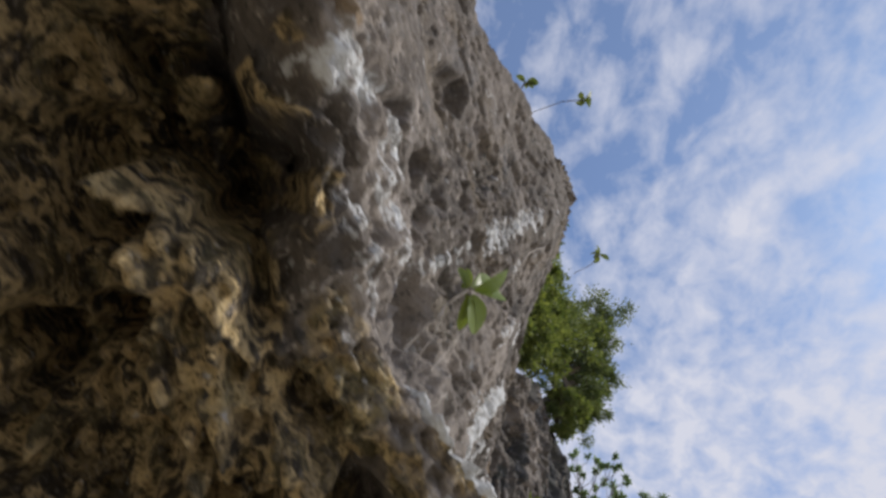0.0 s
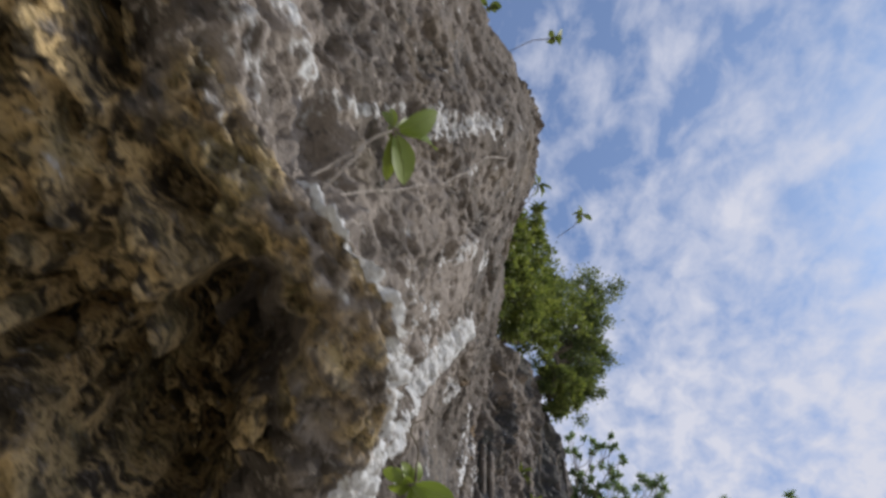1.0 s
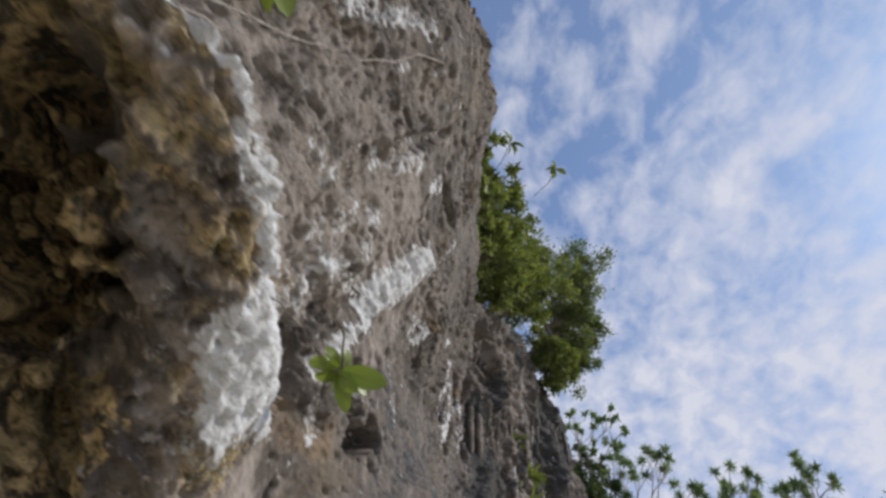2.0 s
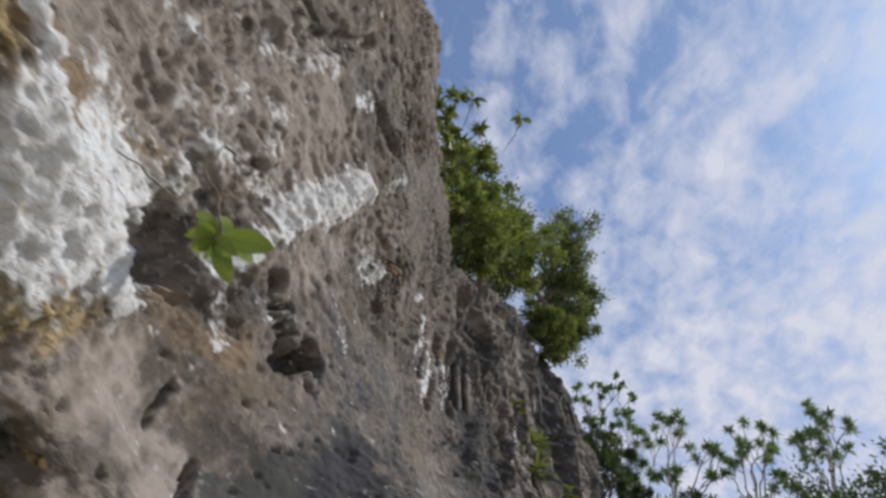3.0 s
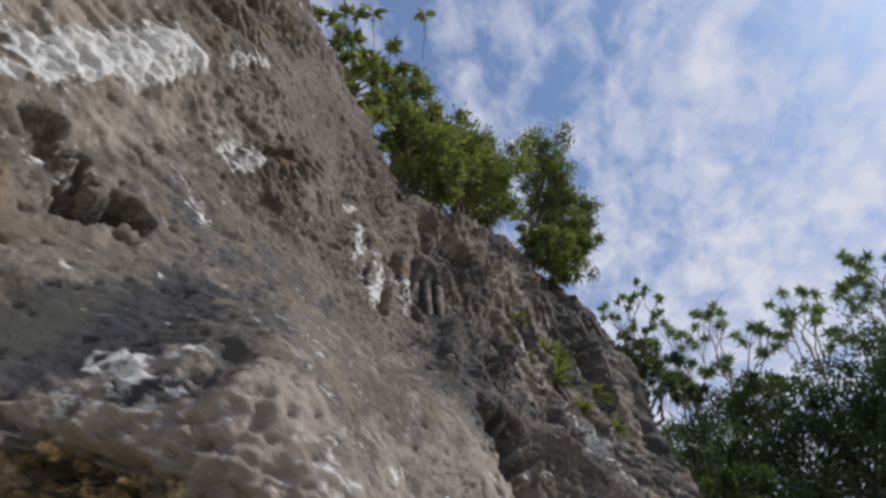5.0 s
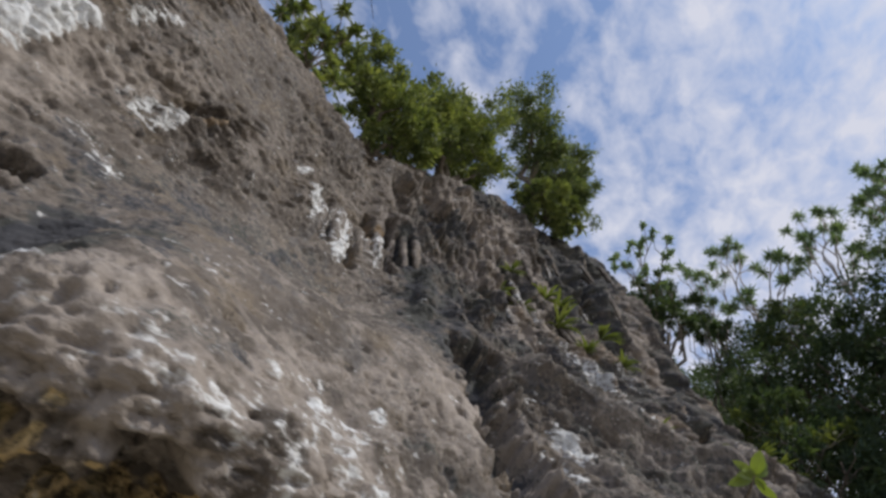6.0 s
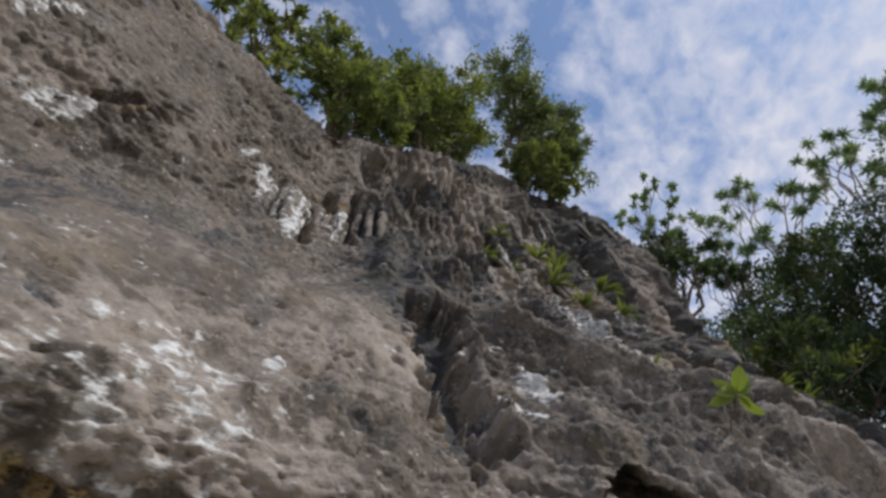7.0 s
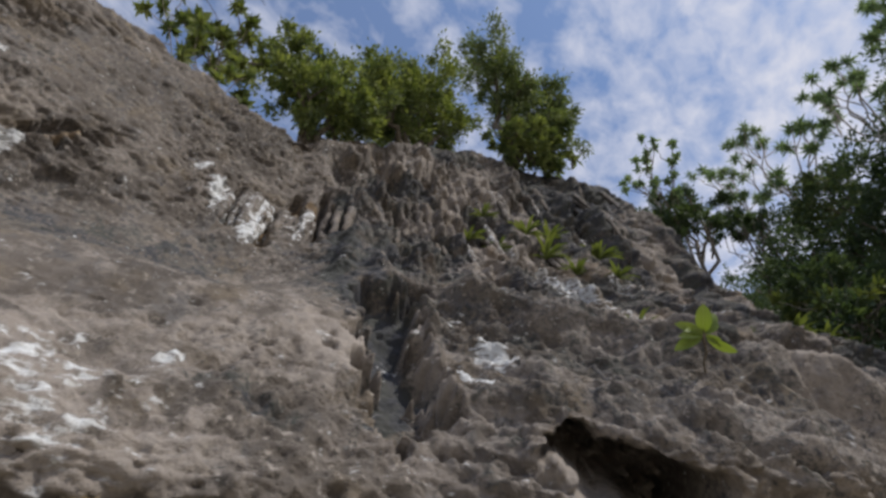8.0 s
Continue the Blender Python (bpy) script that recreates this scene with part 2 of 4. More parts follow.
def soil_material():
    mat, n, k, bsdf = shader("pale_sand", 0.95)
    p = n.new("ShaderNodeTexCoord").outputs["Object"]
    f = noise_at(n, k, p, 0.7, 6, 0.6)
    g = noise_at(n, k, p, 24.0, 5, 0.7)
    col = mixed(n, k, steps(n, k, f, 0.35, 0.65), (0.36, 0.32, 0.25), (0.5, 0.45, 0.36))
    col = mixed(n, k, steps(n, k, g, 0.55, 0.75, 0, 0.5), col, (0.25, 0.22, 0.16))
    k.new(col, bsdf.inputs["Base Color"])
    bumped(n, k, bsdf, g, 0.8, 0.03)
    return mat


ROCK = rock_material()
SOIL = soil_material()
LEAF_BUSH = leaf_material("bush_leaf", (0.125, 0.17, 0.055), (0.31, 0.35, 0.12), (0.075, 0.11, 0.045))
LEAF_DARK = leaf_material("dark_leaf", (0.105, 0.15, 0.065), (0.25, 0.29, 0.12), (0.07, 0.105, 0.05))
LEAF_SLOPE = leaf_material("slope_leaf", (0.052, 0.087, 0.042), (0.112, 0.158, 0.070), (0.037, 0.064, 0.033))
# haze is mixed into this leaf colour: paler and less saturated
LEAF_HAZY = leaf_material("hazy_leaf", (0.15, 0.23, 0.13), (0.28, 0.37, 0.2), (0.11, 0.18, 0.1))
LEAF_FRESH = leaf_material("fresh_leaf", (0.145, 0.21, 0.033), (0.26, 0.325, 0.068), (0.17, 0.24, 0.042), 0.45)
LEAF_RIB = leaf_material("leaf_rib", (0.26, 0.31, 0.10), (0.30, 0.35, 0.12), (0.28, 0.33, 0.11), 0.5)
LEAF_FERN = leaf_material("fern_leaf", (0.12, 0.155, 0.045), (0.22, 0.25, 0.085), (0.09, 0.125, 0.035), 0.5)
BARK = bark_material("bark", (0.07, 0.055, 0.04), (0.2, 0.17, 0.13))
BARK_PALE = bark_material("pale_bark", (0.22, 0.19, 0.16), (0.42, 0.38, 0.33))


# ---------------------------------------------------------------- mesh tools
def lattice(seed):
    return np.random.RandomState(seed).rand(64, 64, 64).astype(np.float32)


LAT = lattice(7)


def vnoise(x, y, z):
    """Smooth noise in -1..1 at arrays of places."""
    x0, y0, z0 = np.floor(x), np.floor(y), np.floor(z)
    fx, fy, fz = x - x0, y - y0, z - z0
    fx, fy, fz = (f * f * f * (f * (f * 6 - 15) + 10) for f in (fx, fy, fz))
    i, j, k = (a.astype(np.int64) & 63 for a in (x0, y0, z0))
    i1, j1, k1 = (i + 1) & 63, (j + 1) & 63, (k + 1) & 63
    a = LAT[i, j, k] * (1 - fx) + LAT[i1, j, k] * fx
    b = LAT[i, j1, k] * (1 - fx) + LAT[i1, j1, k] * fx
    c = LAT[i, j, k1] * (1 - fx) + LAT[i1, j, k1] * fx
    d = LAT[i, j1, k1] * (1 - fx) + LAT[i1, j1, k1] * fx
    return ((a * (1 - fy) + b * fy) * (1 - fz) + (c * (1 - fy) + d * fy) * fz) * 2 - 1


def fbm(x, y, z, octaves=4, gain=0.5):
    total, amp, f = 0.0, 1.0, 1.0
    for o in range(octaves):
        total = total + amp * vnoise(x * f + 13.7 * o, y * f + 5.1 * o, z * f + 9.3 * o)
        amp, f = amp * gain, f * 2.03
    return total


def ridged(x, y, z, octaves=3, gain=0.5):
    total, amp, f = 0.0, 1.0, 1.0
    for o in range(octaves):
        total = total + amp * (0.6 - 2 * np.abs(vnoise(x * f + 3.3 * o, y * f + 17.9 * o, z * f + 7.7 * o)))
        amp, f = amp * gain, f * 2.07
    return total


def smooth(e0, e1, v):
    t = np.clip((v - e0) / (e1 - e0), 0, 1)
    return t * t * (3 - 2 * t)


def mesh_object(name, verts, faces, mat, parent=None, smoothed=True):
    me = bpy.data.meshes.new(name)
    verts, faces = np.asarray(verts, np.float32), np.asarray(faces, np.int32)
    count, side = faces.shape
    me.vertices.add(len(verts))
    me.vertices.foreach_set("co", verts.ravel())
    me.loops.add(count * side)
    me.loops.foreach_set("vertex_index", faces.ravel())
    me.polygons.add(count)
    me.polygons.foreach_set("loop_start", np.arange(0, count * side, side, dtype=np.int32))
    me.polygons.foreach_set("use_smooth", np.full(count, smoothed))
    me.update(calc_edges=True)
    me.materials.append(mat)
    ob = new(name, me)
    if parent:
        ob.parent = parent
    return ob


def grid_faces(rows, cols):
    a = np.arange(rows * cols).reshape(rows, cols)
    return np.stack([a[:-1, :-1], a[:-1, 1:], a[1:, 1:], a[1:, :-1]], -1).reshape(-1, 4)


# ---------------------------------------------------------------- the cliff
# stations along the cliff (x) and, for each, how far back the face stands at the heights HEIGHTS
HEIGHTS = np.array([2.0, 2.2, 2.45, 2.8, 3.5, 4.3, 5.5, 7.0])
ALONG = np.array([0.0, 0.5, 0.95, 1.4, 1.8, 2.3, 2.8, 3.5, 4.3, 5.3, 6.7, 8.5])
SET_BACK = np.array([
    (0.92, 0.69, 0.61, 0.74, 0.84, 0.89, 1.20, 1.65),
    (0.90, 0.74, 0.80, 0.86, 0.94, 0.94, 1.25, 1.72),
    (0.90, 0.66, 0.85, 0.92, 0.96, 0.98, 1.38, 1.90),
    (1.07, 1.03, 1.21, 1.20, 1.22, 1.23, 1.52, 2.20),
    (1.25, 1.40, 1.46, 1.50, 1.50, 1.58, 1.80, 2.50),
    (1.30, 1.40, 1.51, 1.63, 1.86, 1.90, 2.16, 2.80),
    (0.98, 1.03, 1.27, 1.58, 2.13, 2.28, 2.46, 2.96),
    (1.22, 1.33, 1.56, 1.74, 2.37, 2.64, 2.96, 3.20),
    (1.52, 1.59, 1.71, 1.92, 2.20, 2.63, 3.07, 3.40),
    (1.40, 1.34, 1.55, 1.82, 2.27, 2.77, 3.36, 3.62),
    (1.58, 1.55, 1.64, 1.78, 2.38, 2.80, 3.51, 3.87),
    (1.83, 1.79, 1.82, 1.99, 2.47, 2.98, 3.61, 3.95),
])
# below the lip the rock falls back into an undercut; beyond the ends it runs on in line
LEVELS = np.concatenate([(0.0, 1.0, 1.6), HEIGHTS, (10.0,)])
STATIONS = np.concatenate([(-4.0, -1.0), ALONG, (11.0,)])
inner = SET_BACK[:, :1] + 0.9 * (1 - np.exp(-(2.0 - LEVELS[:3])))[None, :]
FACE = np.concatenate([inner, SET_BACK, SET_BACK[:, -1:] + 1.0], axis=1)
FACE = np.concatenate([FACE[:1] - 0.16, FACE[:1] - 0.06, FACE, FACE[-1:] + 0.3], axis=0)


def glide(knots, values, at):
    """Smooth curve through values at knots, along the first axis."""
    slope = np.gradient(values, knots, axis=0)
    i = np.clip(np.searchsorted(knots, at) - 1, 0, len(knots) - 2)
    h = knots[i + 1] - knots[i]
    t = np.clip((at - knots[i]) / h, 0, 1)
    shape = (-1,) + (1,) * (values.ndim - 1)
    t, h = t.reshape(shape), h.reshape(shape)
    return ((2 * t**3 - 3 * t**2 + 1) * values[i] + (t**3 - 2 * t**2 + t) * h * slope[i]
            + (-2 * t**3 + 3 * t**2) * values[i + 1] + (t**3 - t**2) * h * slope[i + 1])


def rim(x):
    """Height of the cliff's upper edge."""
    return np.interp(x, RIM_X, RIM_Z)


RIM_X = np.array([-4.0, 0.0, 0.5, 0.9, 1.15, 1.4, 1.7, 2.1, 2.8, 3.1, 3.35, 3.66, 4.3, 5.6, 7.3, 8.3, 8.75, 9.3, 11.0])
RIM_Z = np.array([3.6, 3.85, 4.3, 4.75, 5.2, 5.6, 5.75, 5.8, 5.75, 5.85, 6.15, 6.65, 7.2, 8.6, 9.3, 9.5, 8.7, 6.6, 4.9])


def face_back(xs, ss):
    """y and z of the undisplaced cliff on the lattice xs by ss (ss: height up the face, going on over the rim)."""
    table = glide(STATIONS, FACE, xs)                 # xs by levels
    top = rim(xs)[:, None]
    s = np.broadcast_to(ss[None, :], (len(xs), len(ss)))
    over = np.maximum(s - (top - 0.35), 0)
    z = np.where(over > 0, top - 0.35 + 0.5 * (1 - np.exp(-over / 0.5)) + 0.22 * over, s)
    cols = np.stack([glide(LEVELS, table[i], np.clip(z[i], 0, 10)) for i in range(len(xs))])
    y = cols + 1.1 * np.maximum(over - 0.1, 0)
    turn_away = np.maximum(xs[:, None] - 8.5, 0) * smooth(4.2, 5.2, z)
    return y + 1.6 * turn_away, z


def line_mask(x, z, ax, az, bx, bz, wide):
    """1 on the line from a to b, falling to 0 at the given half width."""
    dx, dz = bx - ax, bz - az
    t = np.clip(((x - ax) * dx + (z - az) * dz) / (dx * dx + dz * dz), 0, 1)
    d = np.hypot(x - ax - t * dx, z - az - t * dz)
    return np.clip(1 - d / wide, 0, 1)


def spread(first, last, fine, coarse, a, b, finest, until):
    """Places from first to last: fine steps between a and b, finest up to until, growing towards coarse outside."""
    places, v = [], first
    while v < last:
        places.append(v)
        away = max(a - v, v - b, 0)
        v += min(coarse, (finest if a < v < until else fine) + away * 0.0065)
    return np.array(places + [last])


# hollows: ax, az, bx, bz, half width, depth (each a slot or, with a = b, a hole)
HOLLOWS_NEAR = [
    (0.0, 1.99, 0.30, 1.92, 0.09, 0.24), (0.16, 2.52, 0.18, 2.65, 0.03, 0.06), (0.16, 2.98, 0.20, 3.23, 0.05, 0.06),
    (0.31, 2.66, 0.32, 2.76, 0.03, 0.06), (0.38, 1.87, 0.58, 1.86, 0.09, 0.22), (0.28, 2.17, 0.40, 2.11, 0.03, 0.07),
    (0.66, 1.96, 0.76, 1.92, 0.06, 0.14), (1.25, 3.30, 1.33, 3.89, 0.03, 0.05), (1.53, 2.38, 1.56, 2.33, 0.05, 0.14),
    (1.61, 3.87, 1.76, 4.02, 0.05, 0.07), (0.50, 2.07, 0.62, 2.10, 0.03, 0.08), (0.60, 2.50, 0.70, 2.47, 0.05, 0.06),
    (1.14, 1.98, 1.24, 1.94, 0.05, 0.12),
]
HOLLOWS_MIDDLE = [
    (2.09, 2.66, 2.17, 2.76, 0.075, 0.16),
    (1.86, 2.28, 1.88, 2.18, 0.014, 0.08), (1.98, 2.82, 2.03, 2.76, 0.025, 0.1), (2.05, 2.20, 2.07, 2.13, 0.013, 0.08),
    (2.07, 2.13, 2.09, 2.05, 0.014, 0.08), (1.53, 2.50, 1.57, 2.42, 0.06, 0.12), (2.32, 3.77, 2.39, 3.97, 0.035, 0.08),
    (2.45, 3.60, 2.53, 3.67, 0.03, 0.05), (2.51, 1.88, 2.87, 1.76, 0.08, 0.08), (2.64, 2.18, 2.68, 2.25, 0.035, 0.03),
    (3.06, 1.80, 3.34, 1.76, 0.07, 0.15),
]
HOLLOWS_FAR = [
    (4.24, 3.24, 4.31, 2.44, 0.16, 0.20), (4.40, 3.42, 4.46, 3.40, 0.05, 0.10),
    (5.31, 2.31, 5.60, 2.18, 0.035, 0.1), (5.62, 4.75, 5.93, 4.86, 0.09, 0.12), (6.47, 3.38, 7.18, 3.27, 0.12, 0.15),
    (6.84, 6.31, 6.98, 7.24, 0.12, 0.2), (7.34, 3.64, 8.23, 3.53, 0.14, 0.18), (7.47, 7.06, 7.59, 8.23, 0.14, 0.25),
]


def slots(ax, az, bx, bz, count, length, wide, deep, seed):
    """A row of short slots, lying across the line from a to b."""
    rng = np.random.RandomState(seed)
    across = np.array((az - bz, bx - ax)) / np.hypot(bx - ax, bz - az)
    rows = []
    for t in (np.arange(count) + 0.5) / count:
        x, z = ax + (bx - ax) * t + rng.normal(0, 0.012), az + (bz - az) * t + rng.normal(0, 0.012)
        half = across * length * rng.uniform(0.3, 0.6)
        rows.append((x - half[0], z - half[1], x + half[0], z + half[1], wide * rng.uniform(0.7, 1.3), deep))
    return rows


HOLLOWS = HOLLOWS_NEAR + HOLLOWS_MIDDLE + HOLLOWS_FAR
HOLLOWS += slots(1.60, 3.82, 1.92, 4.28, 9, 0.10, 0.016, 0.06, 1) + slots(1.82, 2.82, 2.06, 2.70, 5, 0.09, 0.022, 0.08, 2)
HOLLOWS += slots(2.36, 3.78, 2.54, 4.06, 6, 0.08, 0.016, 0.06, 3) + slots(1.70, 4.4, 2.1, 5.3, 9, 0.12, 0.018, 0.05, 4)
# grooves between the hanging columns
HOLLOWS += [(3.16, 4.40, 3.18, 3.95, 0.02, 0.07), (3.23, 4.45, 3.24, 4.05, 0.02, 0.08), (3.41, 4.40, 3.425, 3.83, 0.035, 0.13), (3.52, 4.85, 3.53, 4.28, 0.035, 0.14),
            (3.595, 4.60, 3.60, 4.15, 0.022, 0.10), (3.71, 5.00, 3.725, 4.03, 0.036, 0.17), (3.80, 4.8, 3.81, 4.25, 0.02, 0.09), (3.90, 4.8, 3.92, 4.3, 0.025, 0.09)]
# caves: ax, az, bx, bz, half width, depth, lean; they lead in and upwards
CAVES = [(4.84, 2.19, 5.14, 2.03, 0.14, 0.55, 0.3), (0.76, 2.045, 0.90, 2.035, 0.072, 0.33, 0.1),
         (0.89, 1.95, 1.08, 1.935, 0.105, 0.39, 0.1), (-0.12, 2.12, 0.19, 2.17, 0.10, 0.42, 0.0)]
# swellings of the rock, in the same form
LUMPS_NEAR = [
    (0.47, 2.46, 0.72, 3.57, 0.08, 0.02), (-0.06, 1.99, 0.10, 2.06, 0.016, 0.03), (0.10, 2.06, 0.21, 2.08, 0.016, 0.03),
    (0.21, 2.08, 0.32, 2.03, 0.018, 0.03), (0.32, 2.03, 0.44, 2.02, 0.02, 0.03), (0.13, 2.25, 0.22, 2.22, 0.03, 0.03),
    (0.86, 2.02, 0.94, 2.02, 0.02, 0.05), (1.34, 2.21, 1.48, 2.12, 0.09, 0.015), (1.40, 2.24, 1.58, 2.25, 0.09, 0.03),
]
LUMPS_MIDDLE = [
    (1.68, 2.49, 1.86, 3.66, 0.09, 0.035),
]
LUMPS_FAR = [
    (3.98, 3.62, 4.08, 4.29, 0.08, 0.05), (4.20, 3.7, 4.25, 4.2, 0.07, 0.04), (4.46, 3.26, 4.50, 2.44, 0.05, 0.06),
    (4.70, 3.36, 5.79, 2.90, 0.15, 0.2), (4.60, 2.46, 5.40, 2.36, 0.08, 0.08), (4.90, 4.72, 5.06, 6.26, 0.12, 0.1),
    (5.60, 5.14, 5.74, 6.65, 0.14, 0.12), (6.05, 2.86, 7.83, 2.73, 0.15, 0.17), (6.51, 5.37, 6.79, 7.05, 0.16, 0.14),
    (6.69, 3.89, 7.62, 3.89, 0.18, 0.14), (7.18, 5.76, 7.39, 8.32, 0.2, 0.18), (7.62, 3.89, 8.98, 3.84, 0.18, 0.12),
]
LUMPS = LUMPS_NEAR + LUMPS_MIDDLE + LUMPS_FAR
# white crusts, and one sunlit ledge painted white, with a strength in place of a depth
CRUSTS_NEAR = [
    (0.07, 2.32, 0.12, 2.43, 0.05, 0.9), (0.15, 2.49, 0.30, 2.50, 0.04, 0.7), (0.30, 2.28, 0.57, 2.32, 0.05, 0.55),
    (0.52, 2.49, 0.64, 2.85, 0.04, 0.5), (0.70, 3.09, 0.85, 3.69, 0.07, 0.7), 
    (1.00, 2.21, 1.10, 2.23, 0.045, 0.9), (1.10, 2.27, 1.32, 2.22, 0.03, 0.9),
    (1.24, 3.12, 1.32, 3.50, 0.06, 0.5), (1.32, 2.19, 1.47, 2.10, 0.09, 1.2), (1.36, 2.32, 1.55, 2.24, 0.10, 1.2),
    (1.37, 2.68, 1.49, 2.86, 0.10, 0.5), (1.51, 3.65, 1.53, 3.76, 0.06, 0.9), (1.66, 2.56, 1.72, 2.94, 0.05, 0.9),
]
CRUSTS_MIDDLE = [
    (1.71, 2.94, 1.84, 3.61, 0.085, 1.25), (1.91, 3.83, 1.99, 4.18, 0.035, 0.8), (1.93, 2.71, 1.98, 2.78, 0.06, 0.7),
    (2.18, 3.17, 2.36, 3.08, 0.06, 0.45), (2.20, 3.51, 2.28, 3.69, 0.09, 0.75), 
    (2.52, 2.04, 2.92, 2.10, 0.14, 0.28), (2.90, 4.45, 2.94, 4.52, 0.03, 0.9),
    (2.92, 2.05, 3.26, 2.11, 0.12, 0.25), (3.06, 4.34, 3.14, 4.10, 0.07, 1.2), (3.27, 4.34, 3.33, 3.88, 0.08, 1.1), (3.63, 4.50, 3.64, 4.0, 0.025, 0.9),
    (3.34, 2.15, 3.36, 2.25, 0.05, 0.55), (3.42, 1.84, 3.44, 2.20, 0.09, 0.46), (3.54, 1.86, 3.58, 2.20, 0.08, 0.38),
]
CRUSTS_LIT_FAR = [
    (3.30, 1.92, 3.34, 2.2, 0.07, 0.55), (3.20, 1.95, 3.24, 2.05, 0.05, 0.4),
    (1.30, 2.42, 1.52, 2.34, 0.11, 1.0), (1.40, 2.55, 1.50, 2.62, 0.09, 0.55), (1.75, 2.5, 1.85, 2.45, 0.05, 0.6),
    (3.56, 2.36, 3.58, 2.38, 0.03, 1.1),     (4.58, 2.70, 4.64, 2.60, 0.07, 1.1), (4.74, 2.98, 4.76, 2.82, 0.07, 1.05), (5.39, 5.21, 5.47, 5.54, 0.1, 0.6),
    # the row from x 6.14 whitens the ledge where sun strikes it
    (5.66, 4.71, 5.44, 5.26, 0.12, 0.5), (6.14, 3.71, 5.66, 4.71, 0.14, 0.75), (6.42, 4.41, 6.50, 4.63, 0.1, 0.6),
    (6.90, 4.62, 7.66, 4.81, 0.1, 0.4), (7.48, 4.71, 7.76, 4.81, 0.12, 0.5),
]
CRUSTS_PATCH = [
    (3.08, 4.30, 3.12, 4.02, 0.05, 0.9), (3.18, 4.02, 3.34, 3.90, 0.04, 1.0), (3.46, 4.2, 3.58, 4.1, 0.05, 0.45),
    (2.46, 2.19, 2.52, 2.15, 0.042, 0.85), (2.58, 2.23, 2.61, 2.25, 0.03, 0.7),
    (1.40, 2.70, 1.48, 2.84, 0.05, 0.9), (1.42, 3.06, 1.56, 2.92, 0.07, 0.65), (1.28, 2.66, 1.34, 2.9, 0.06, 0.6), (1.30, 3.3, 1.36, 3.5, 0.05, 0.7),
    (1.44, 2.74, 1.58, 2.9, 0.06, 0.75), (2.92, 2.07, 3.10, 2.03, 0.06, 0.45), (3.22, 2.24, 3.32, 2.34, 0.05, 0.6), (3.30, 1.96, 3.40, 2.10, 0.07, 0.45),
    (3.54, 2.02, 3.60, 1.88, 0.06, 0.5), (1.06, 2.62, 1.18, 2.75, 0.05, 0.5), (0.30, 2.42, 0.50, 2.50, 0.06, 0.7), (0.72, 2.50, 0.80, 2.42, 0.04, 0.5),
]
# rock bleached by rain, and a sunlit ledge painted pale, in the same form
BLEACHED_LIT = [
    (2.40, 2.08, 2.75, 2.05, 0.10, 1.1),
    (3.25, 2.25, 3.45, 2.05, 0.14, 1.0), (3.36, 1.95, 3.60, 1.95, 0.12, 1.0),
    # sunlight on the far ledge, put into the colour
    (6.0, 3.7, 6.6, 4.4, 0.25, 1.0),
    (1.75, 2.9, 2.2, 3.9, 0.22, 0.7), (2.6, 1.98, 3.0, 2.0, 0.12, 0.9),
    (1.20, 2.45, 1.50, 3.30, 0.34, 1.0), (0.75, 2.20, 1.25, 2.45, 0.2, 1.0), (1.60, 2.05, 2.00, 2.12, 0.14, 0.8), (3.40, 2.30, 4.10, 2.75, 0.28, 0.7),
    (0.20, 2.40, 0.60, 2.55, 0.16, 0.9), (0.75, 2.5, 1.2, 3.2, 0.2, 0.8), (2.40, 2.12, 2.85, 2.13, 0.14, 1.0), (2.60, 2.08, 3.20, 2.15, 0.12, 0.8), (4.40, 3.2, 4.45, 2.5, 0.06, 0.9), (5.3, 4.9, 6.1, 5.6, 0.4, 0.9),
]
CRUSTS = CRUSTS_PATCH + CRUSTS_NEAR + CRUSTS_MIDDLE + CRUSTS_LIT_FAR
# dark lichen films, and shade painted in the groove, hollows and slabs, in the same form
FILMS_SHADE_NEAR = [
    # the rows from x 2.55, 2.115 and x 2.64, 2.18 darken small hollows
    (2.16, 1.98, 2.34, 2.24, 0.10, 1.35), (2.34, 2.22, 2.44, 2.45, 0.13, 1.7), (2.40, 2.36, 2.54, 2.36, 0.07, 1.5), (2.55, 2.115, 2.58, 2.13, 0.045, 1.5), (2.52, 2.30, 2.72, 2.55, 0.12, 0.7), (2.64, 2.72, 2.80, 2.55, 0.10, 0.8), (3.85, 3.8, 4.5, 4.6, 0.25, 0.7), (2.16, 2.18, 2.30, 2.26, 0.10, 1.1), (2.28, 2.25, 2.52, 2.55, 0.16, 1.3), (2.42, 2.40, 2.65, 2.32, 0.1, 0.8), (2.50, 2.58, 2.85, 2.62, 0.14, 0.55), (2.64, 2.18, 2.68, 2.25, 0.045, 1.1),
    (3.90, 3.31, 4.03, 4.24, 0.16, 0.8), (4.0, 3.50, 4.28, 4.0, 0.2, 0.85), (4.73, 3.18, 5.71, 3.20, 0.3, 0.6), (4.97, 2.34, 6.06, 2.30, 0.25, 0.5),
]
